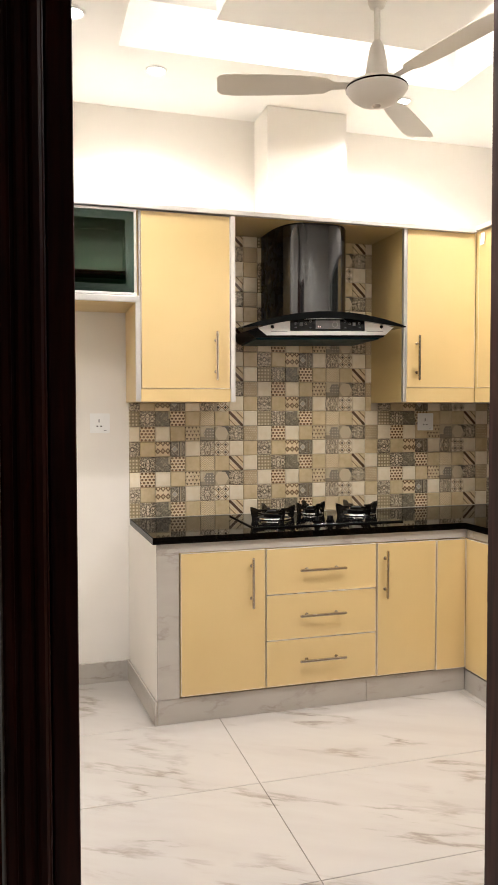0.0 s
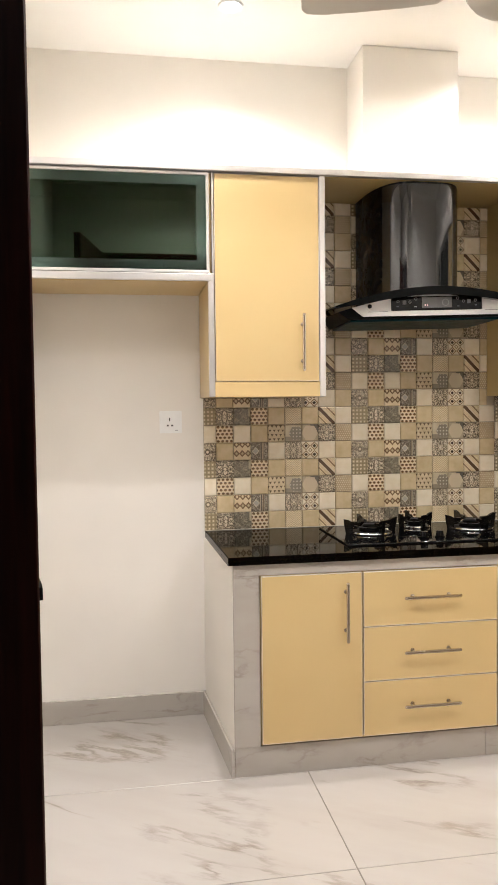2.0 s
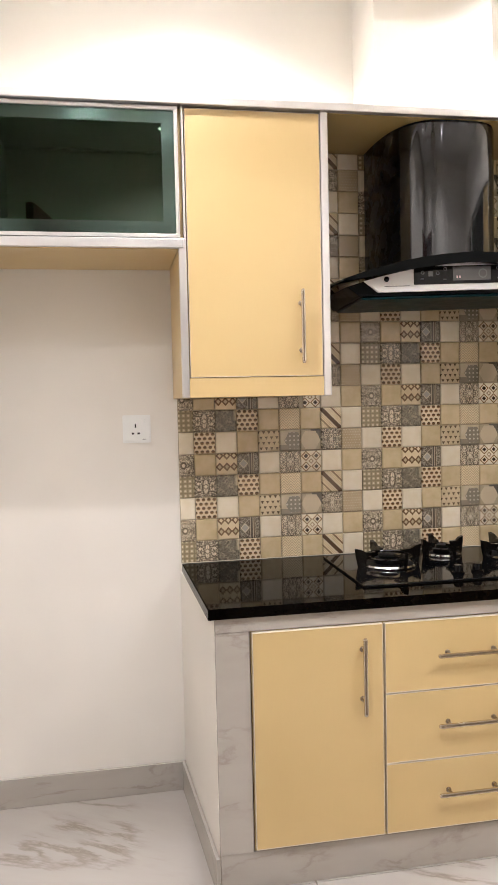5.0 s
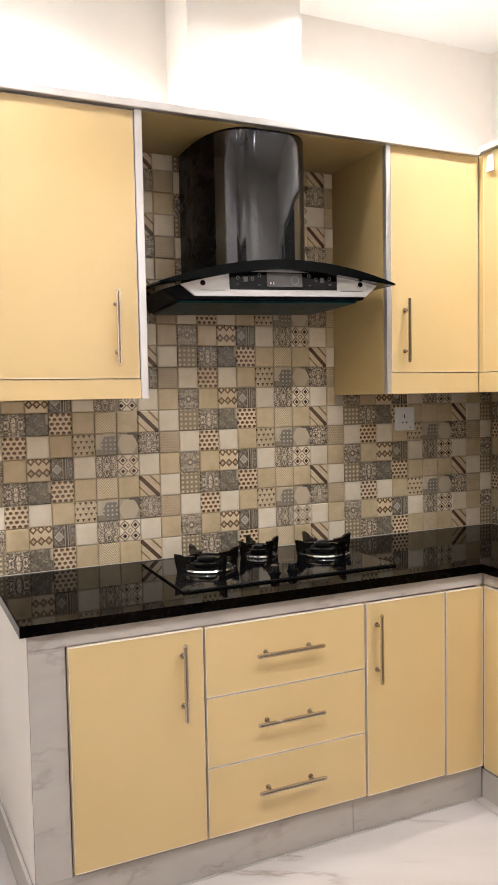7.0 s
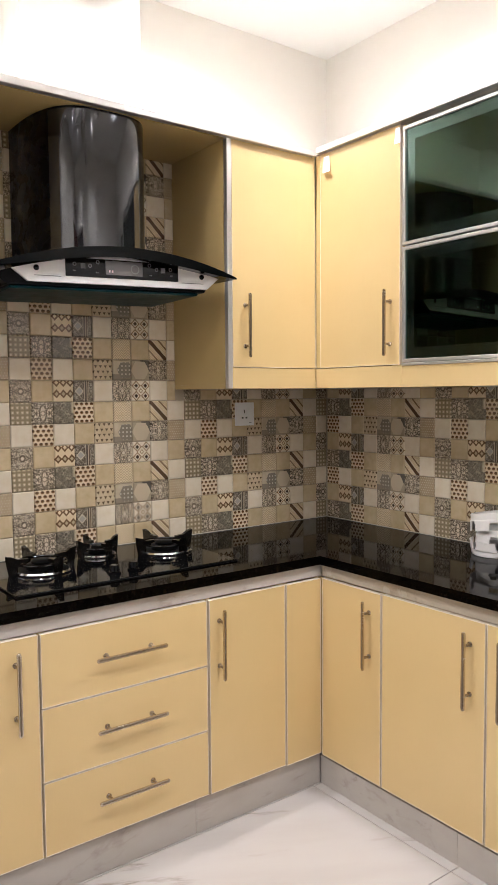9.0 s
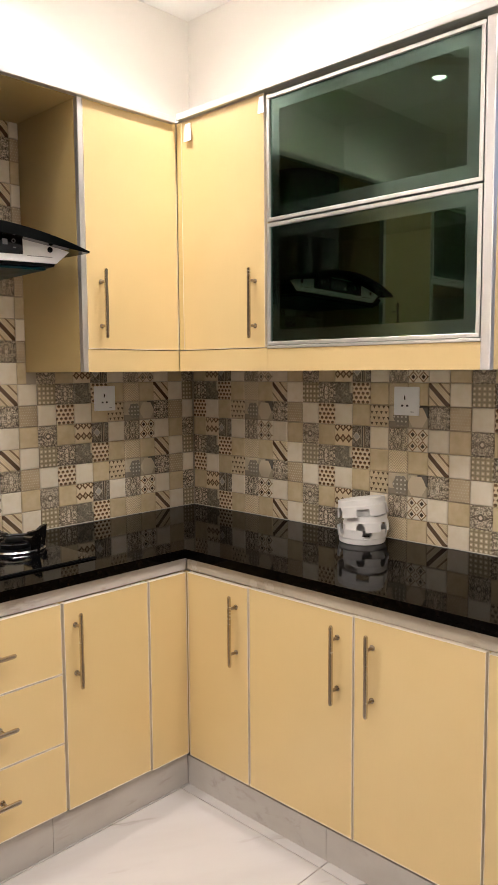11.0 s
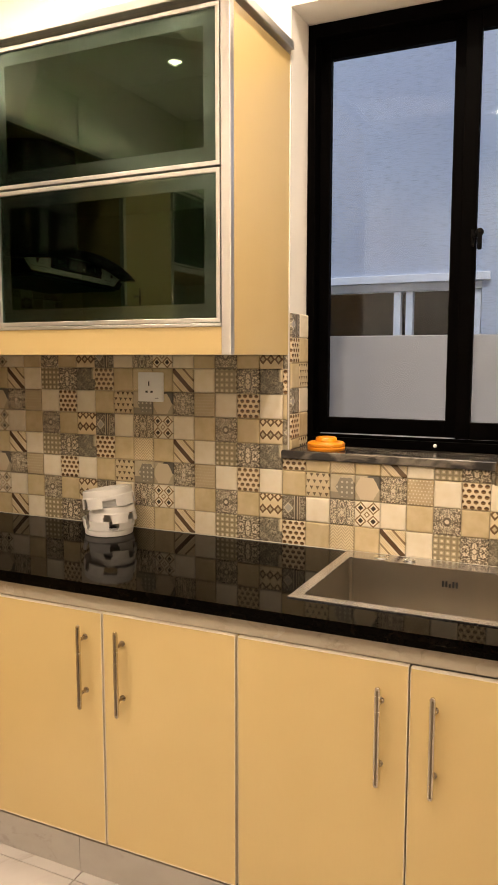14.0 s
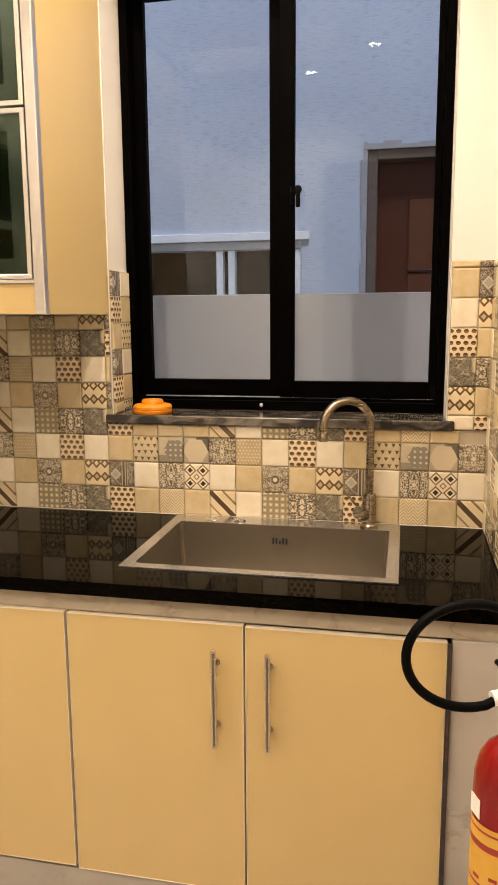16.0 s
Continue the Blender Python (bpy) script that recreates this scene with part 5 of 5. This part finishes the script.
part("valve", lathe([(0, 0.875), (0.020, 0.876), (0.020, 0.895), (0.014, 0.90), (0.014, 0.935), (0, 0.936)], 20, T), STEEL, ext, "steel valve", True)
part("grip", moved(box(-0.012, -0.07, 0.936, 0.012, 0.03, 0.946, 0.003), T @ Matrix.Rotation(radians(20), 4, "Z")), BLACKM, ext)
part("bracket", box(EX - 0.02, YD + 0.001, 0.86, EX + 0.02, EY - 0.018, 0.872, 0.001), STEEL, ext)
hc, hr = Vector((-1.06, -2.720, 0.965)), 0.088
hose = []
for i in range(25):
    a = radians(-75 - 218 * i / 24)
    ca, sa = math.cos(a), math.sin(a)
    hose.append(hc + Vector((0.25 * hr * ca, -hr * ca * 1.15, hr * sa)))
hose = [Vector((-1.03, -2.787, 0.893))] + hose + [Vector((-1.04, -2.815, 1.035)), Vector((-1.03, -2.838, 1.02))]
part("hose", tube(hose, 0.0080, 14), RUBBER, ext, "black rubber hose loop", True)
part("ferrule", tube([(-1.03, -2.797, 0.893), (-1.045, -2.758, 0.888)], 0.0125, 14), PLASTIC, ext, "white hose fitting", True)

# ---- ceiling fan ----
FX, FY = -1.52, -1.40
fan = thing("ceiling_fan", (FX, FY, 3.095), "white three-bladed ceiling fan hanging from the centre panel", "ceiling fan")
T = Matrix.Translation((FX, FY, 0))
part("canopy", lathe([(0, 3.094), (0.034, 3.094), (0.038, 3.07), (0.036, 3.03), (0.028, 3.012), (0.016, 3.005), (0, 3.005)], 30, T), FANW, fan, "", True)
part("rod", lathe([(0.0, 3.01), (0.0125, 3.01), (0.0125, 2.86), (0.0, 2.86)], 16, T), FANW, fan, "", True)
part("lower_cup", lathe([(0, 2.885), (0.014, 2.885), (0.026, 2.865), (0.036, 2.82), (0.044, 2.765), (0.046, 2.735), (0, 2.735)], 32, T), FANW, fan, "", True)
mo = part("motor", lathe([(0, 2.742), (0.060, 2.740), (0.085, 2.732), (0.112, 2.716), (0.118, 2.708), (0.118, 2.700), (0.112, 2.690), (0.098, 2.672), (0.075, 2.655), (0.045, 2.644), (0.020, 2.641), (0, 2.641)], 48, T), FANW, fan, "", True)
part("motor_band", lathe([(0.1185, 2.7075), (0.1195, 2.704), (0.1185, 2.7005)], 48, T), DARKGLASS, mo, "thin dark band", True)
part("end_nut", lathe([(0, 2.632), (0.012, 2.633), (0.017, 2.638), (0.017, 2.643)], 20, T), STEEL, mo, "small steel nut", True)
for ang in (-75, 45, 165):
    bm = bmesh.new()
    prof = [(0.10, 0.020), (0.17, 0.024), (0.20, 0.050), (0.30, 0.060), (0.45, 0.066), (0.55, 0.068), (0.60, 0.060), (0.615, 0.040)]
    upper, lower = [], []
    for r0, w in prof:
        for lst, dz in ((upper, 0.0012), (lower, -0.0012)):
            lst.append([bm.verts.new((r0, s * w, 2.715 + dz + s * w * 0.17 + 0.004 * (1 - s * s))) for s in (-1, -0.4, 0.4, 1)])
    for i in range(len(prof) - 1):
        for k in range(3):
            bm.faces.new((upper[i][k], upper[i + 1][k], upper[i + 1][k + 1], upper[i][k + 1]))
            bm.faces.new((lower[i][k], lower[i][k + 1], lower[i + 1][k + 1], lower[i + 1][k]))
        for k in (0, 3):
            bm.faces.new((upper[i][k], lower[i][k], lower[i + 1][k], upper[i + 1][k]))
    for i in (0, len(prof) - 1):
        for k in range(3):
            bm.faces.new((upper[i][k], upper[i][k + 1], lower[i][k + 1], lower[i][k]))
    bmesh.ops.recalc_face_normals(bm, faces=bm.faces[:])
    part("blade", moved(bm, T @ Matrix.Rotation(radians(ang), 4, "Z")), FANW, fan, "", True)

# ---- downlight fittings ----
def downlight(x, y):
    d0 = thing("downlight", (x, y, CEIL), "round white recessed ceiling downlight, switched on", "downlight", "ceiling downlights")
    T = Matrix.Translation((x, y, 0))
    part("rim", lathe([(0.040, CEIL - 0.001), (0.052, CEIL - 0.001), (0.050, CEIL - 0.006), (0.042, CEIL - 0.008), (0.038, CEIL - 0.004)], 32, T), PLASTIC, d0, "", True)
    part("lens", lathe([(0, CEIL - 0.004), (0.038, CEIL - 0.003), (0.038, CEIL - 0.001), (0, CEIL - 0.001)], 28, T), LAMPGLOW, d0, "glowing lens", True)
    return d0
for x, y in DOWNLIGHTS:
    downlight(x, y)

# ---- floor tiles ----
PITCH_X, PITCH_Y, GAP = 1.29, 0.645, 0.0014
def floor_tile(x0, y0, x1, y1):
    bm = box(x0 + GAP, y0 + GAP, -0.010, x1 - GAP, y1 - GAP, 0.0, 0.0012)
    return part("tile", bm, FLOOR, floor)
for i in range(-2, 3):
    for j in range(-6, 1):
        x0, y0 = -1.965 + i * PITCH_X - PITCH_X, -0.662 + j * PITCH_Y
        x1, y1 = x0 + PITCH_X, y0 + PITCH_Y
        x0, x1, y0, y1 = max(x0, HX0), min(x1, -0.001), max(y0, HY), (y1 if y1 < -0.05 else -0.001)
        if x1 - x0 > 0.02 and y1 - y0 > 0.02 and y0 > -4.9:
            floor_tile(x0, y0, x1, y1)

# ---- patterned wall tiles ----
P = 0.25 / 3
KINDS = (("zig", "bars", "cream", "ornate_a", "diamond", "cream", "tan", "ornate_b", "tan"),
         ("greyfl", "net", "tan", "herring", "tan", "stripes", "cream", "lattice", "ornate_c"),
         ("cream", "tan", "tri", "blob_a", "blob_b", "ornate_d", "tandots", "cream", "net"))
TILE_MATS = {k: tile_mat(k) for k in sorted({k for row in KINDS for k in row})}
TILE_MESHES = {}


def tile_mesh(kind, u0, u1, v0, v1):
    """A pillowed tile square, or what is left of a cut one; x right, z up, front at -y."""
    key = (kind, round(u0, 3), round(u1, 3), round(v0, 3), round(v1, 3))
    if key not in TILE_MESHES:
        bm = bmesh.new()
        g, e, t = 0.0008, 0.0045, 0.0075
        x0, x1, z0, z1 = u0 * P + g, u1 * P - g, v0 * P + g, v1 * P - g
        e = min(e, (x1 - x0) * 0.3, (z1 - z0) * 0.3)
        rings = []
        for d, y in ((0, -0.0005), (0, -t + 0.0032), (e * 0.45, -t + 0.0008), (e, -t)):
            rings.append([bm.verts.new(p) for p in ((x0 + d, y, z0 + d), (x1 - d, y, z0 + d), (x1 - d, y, z1 - d), (x0 + d, y, z1 - d))])
        for a, c in zip(rings, rings[1:]):
            for i in range(4):
                j = (i + 1) % 4
                bm.faces.new((a[i], a[j], c[j], c[i]))
        bm.faces.new(rings[-1])
        layer = bm.loops.layers.uv.new("UVMap")
        for f in bm.faces:
            for lp in f.loops:
                lp[layer].uv = (lp.vert.co.x / P, lp.vert.co.z / P)
        me = bpy.data.meshes.new("tile")
        bm.to_mesh(me)
        bm.free()
        me.materials.append(TILE_MATS[kind])
        TILE_MESHES[key] = me
    return TILE_MESHES[key]


def lay(m, a0, a1, z0, top, parent_of, first, shift=0, rise=1.052, pick=None):
    """Tiles along the wall from a0 to a1 and up from z0; top(left, right, bottom) gives the upper and side limits of a square,
    and m takes (along, 0, z) to the wall. Column 0 starts at first."""
    c = math.floor((a0 - first) / P - 1e-6)
    while first + c * P < a1 - 1e-4:
        r = math.floor((z0 - rise) / P - 1e-6)
        while r < 40:
            x, z = first + c * P, rise + r * P
            lo, hi, z1 = top(x, x + P, z)
            if z > z1 - 1e-4:
                break
            u0, u1 = max(0.0, (max(a0, lo) - x) / P), min(1.0, (min(a1, hi) - x) / P)
            v0, v1 = max(0.0, (z0 - z) / P), min(1.0, (z1 - z) / P)
            if u1 - u0 > 0.08 and v1 - v0 > 0.08:
                kind = pick(c, r) if pick else KINDS[(-(r + 1)) % 3][(c + shift) % 9]
                ob = new("tile", tile_mesh(kind, u0, u1, v0, v1))
                ob.parent = parent_of(z)
                ob.matrix_basis = m @ Matrix.Translation((x, 0, z))
            r += 1
        c += 1


def tiling(name, bm, label):
    ob = part(name, bm, WGROUT)
    return tagged(ob, label, "wall tiles", kind="structure")


CORNER = 25.93
TZ0 = 0.8865
def top_north(left, right, z):
    if right < -1.8125 + 0.01 or left > -0.8705 - 0.01:
        return -9, 9, UB - 0.0005
    if z > UB - P:
        return -1.8125, -0.8705, 2.446
    return -9, 9, 2.446


def top_east(left, right, z):
    if right < 1.70:
        return -9, 9, UB - 0.0005
    if left > 2.74:
        return -9, 9, 1.052 + P
    if left < 1.697 and z > 1.1755 - P:
        return (-9, 1.697, UB - 0.0005) if z > 1.17 else (-9, 9, 1.1755)
    return -9, 9, 1.1755


splash = tiling("backsplash_north", box(-2.303, -0.0045, TZ0, -0.0045, -0.0005, UB), "small patterned and plain beige wall tiles behind the hob")
niche = tiling("backsplash_bay", box(-1.8125, -0.0045, UB + 0.0005, -0.8705, -0.0005, 2.4465), "small patterned wall tiles in the bay behind the hood")
lay(Matrix.Translation((0, -0.0045, 0)), -2.302, -0.012, TZ0, top_north, lambda z: niche if z > 1.5 else splash, -CORNER * P)
east_m = Matrix.Translation((-0.0045, 0, 0)) @ EM
W0 = 0.098
bm = box(-0.0045, -2.8455, TZ0, -0.0005, -0.005, 1.1755)
box(-0.0045, -1.697, 1.1757, -0.0005, -0.005, UB - 0.0005, bm=bm)
splash_e = tiling("backsplash_east", bm, "small patterned and plain beige wall tiles over the sink")
lay(east_m, 0.012, 2.842, TZ0, top_east, lambda z: splash_e, W0)
side_strip = tiling("backsplash_corner", box(-0.0045, -2.8455, 1.176, -0.0005, -2.727, 1.655), "narrow strip of patterned tiles beside the window")
STRIP = (("cream", "zig", "greyfl", "net", "cream", "tan"), ("net", "tan", "ornate_c", "tan", "zig", "bars"))
def strip_kind(c, r):
    return STRIP[min(max(c, 0), 1)][min(max(r, 0), 5)]
lay(east_m, 2.728, 2.842, 1.177, lambda a, b, z: (-9, 9, 1.655), lambda z: side_strip, 2.7195, 0, 1.1355, strip_kind)
reveal = tiling("backsplash_reveal", box(0.0, WIN_Y1 - 0.0045, 1.204, 0.149, WIN_Y1 - 0.0005, 1.650), "patterned tiles lining the window reveal")
lay(Matrix.Translation((0, WIN_Y1 - 0.0045, 0)), -0.006, 0.148, 1.204, lambda a, b, z: (-9, 9, 1.650), lambda z: reveal, -0.018, 1, 1.155)
south = tiling("backsplash_south", box(-0.655, -2.8495, TZ0 + 0.0005, -0.012, -2.8465, 1.655), "patterned tiles on the return wall beside the worktop")
lay(Matrix.Translation((0, -2.8455, 0)) @ Matrix.Rotation(radians(180), 4, "Z"), 0.012, 0.655, TZ0 + 0.001, lambda a, b, z: (-9, 9, 1.655), lambda z: south, 0.0, 6)
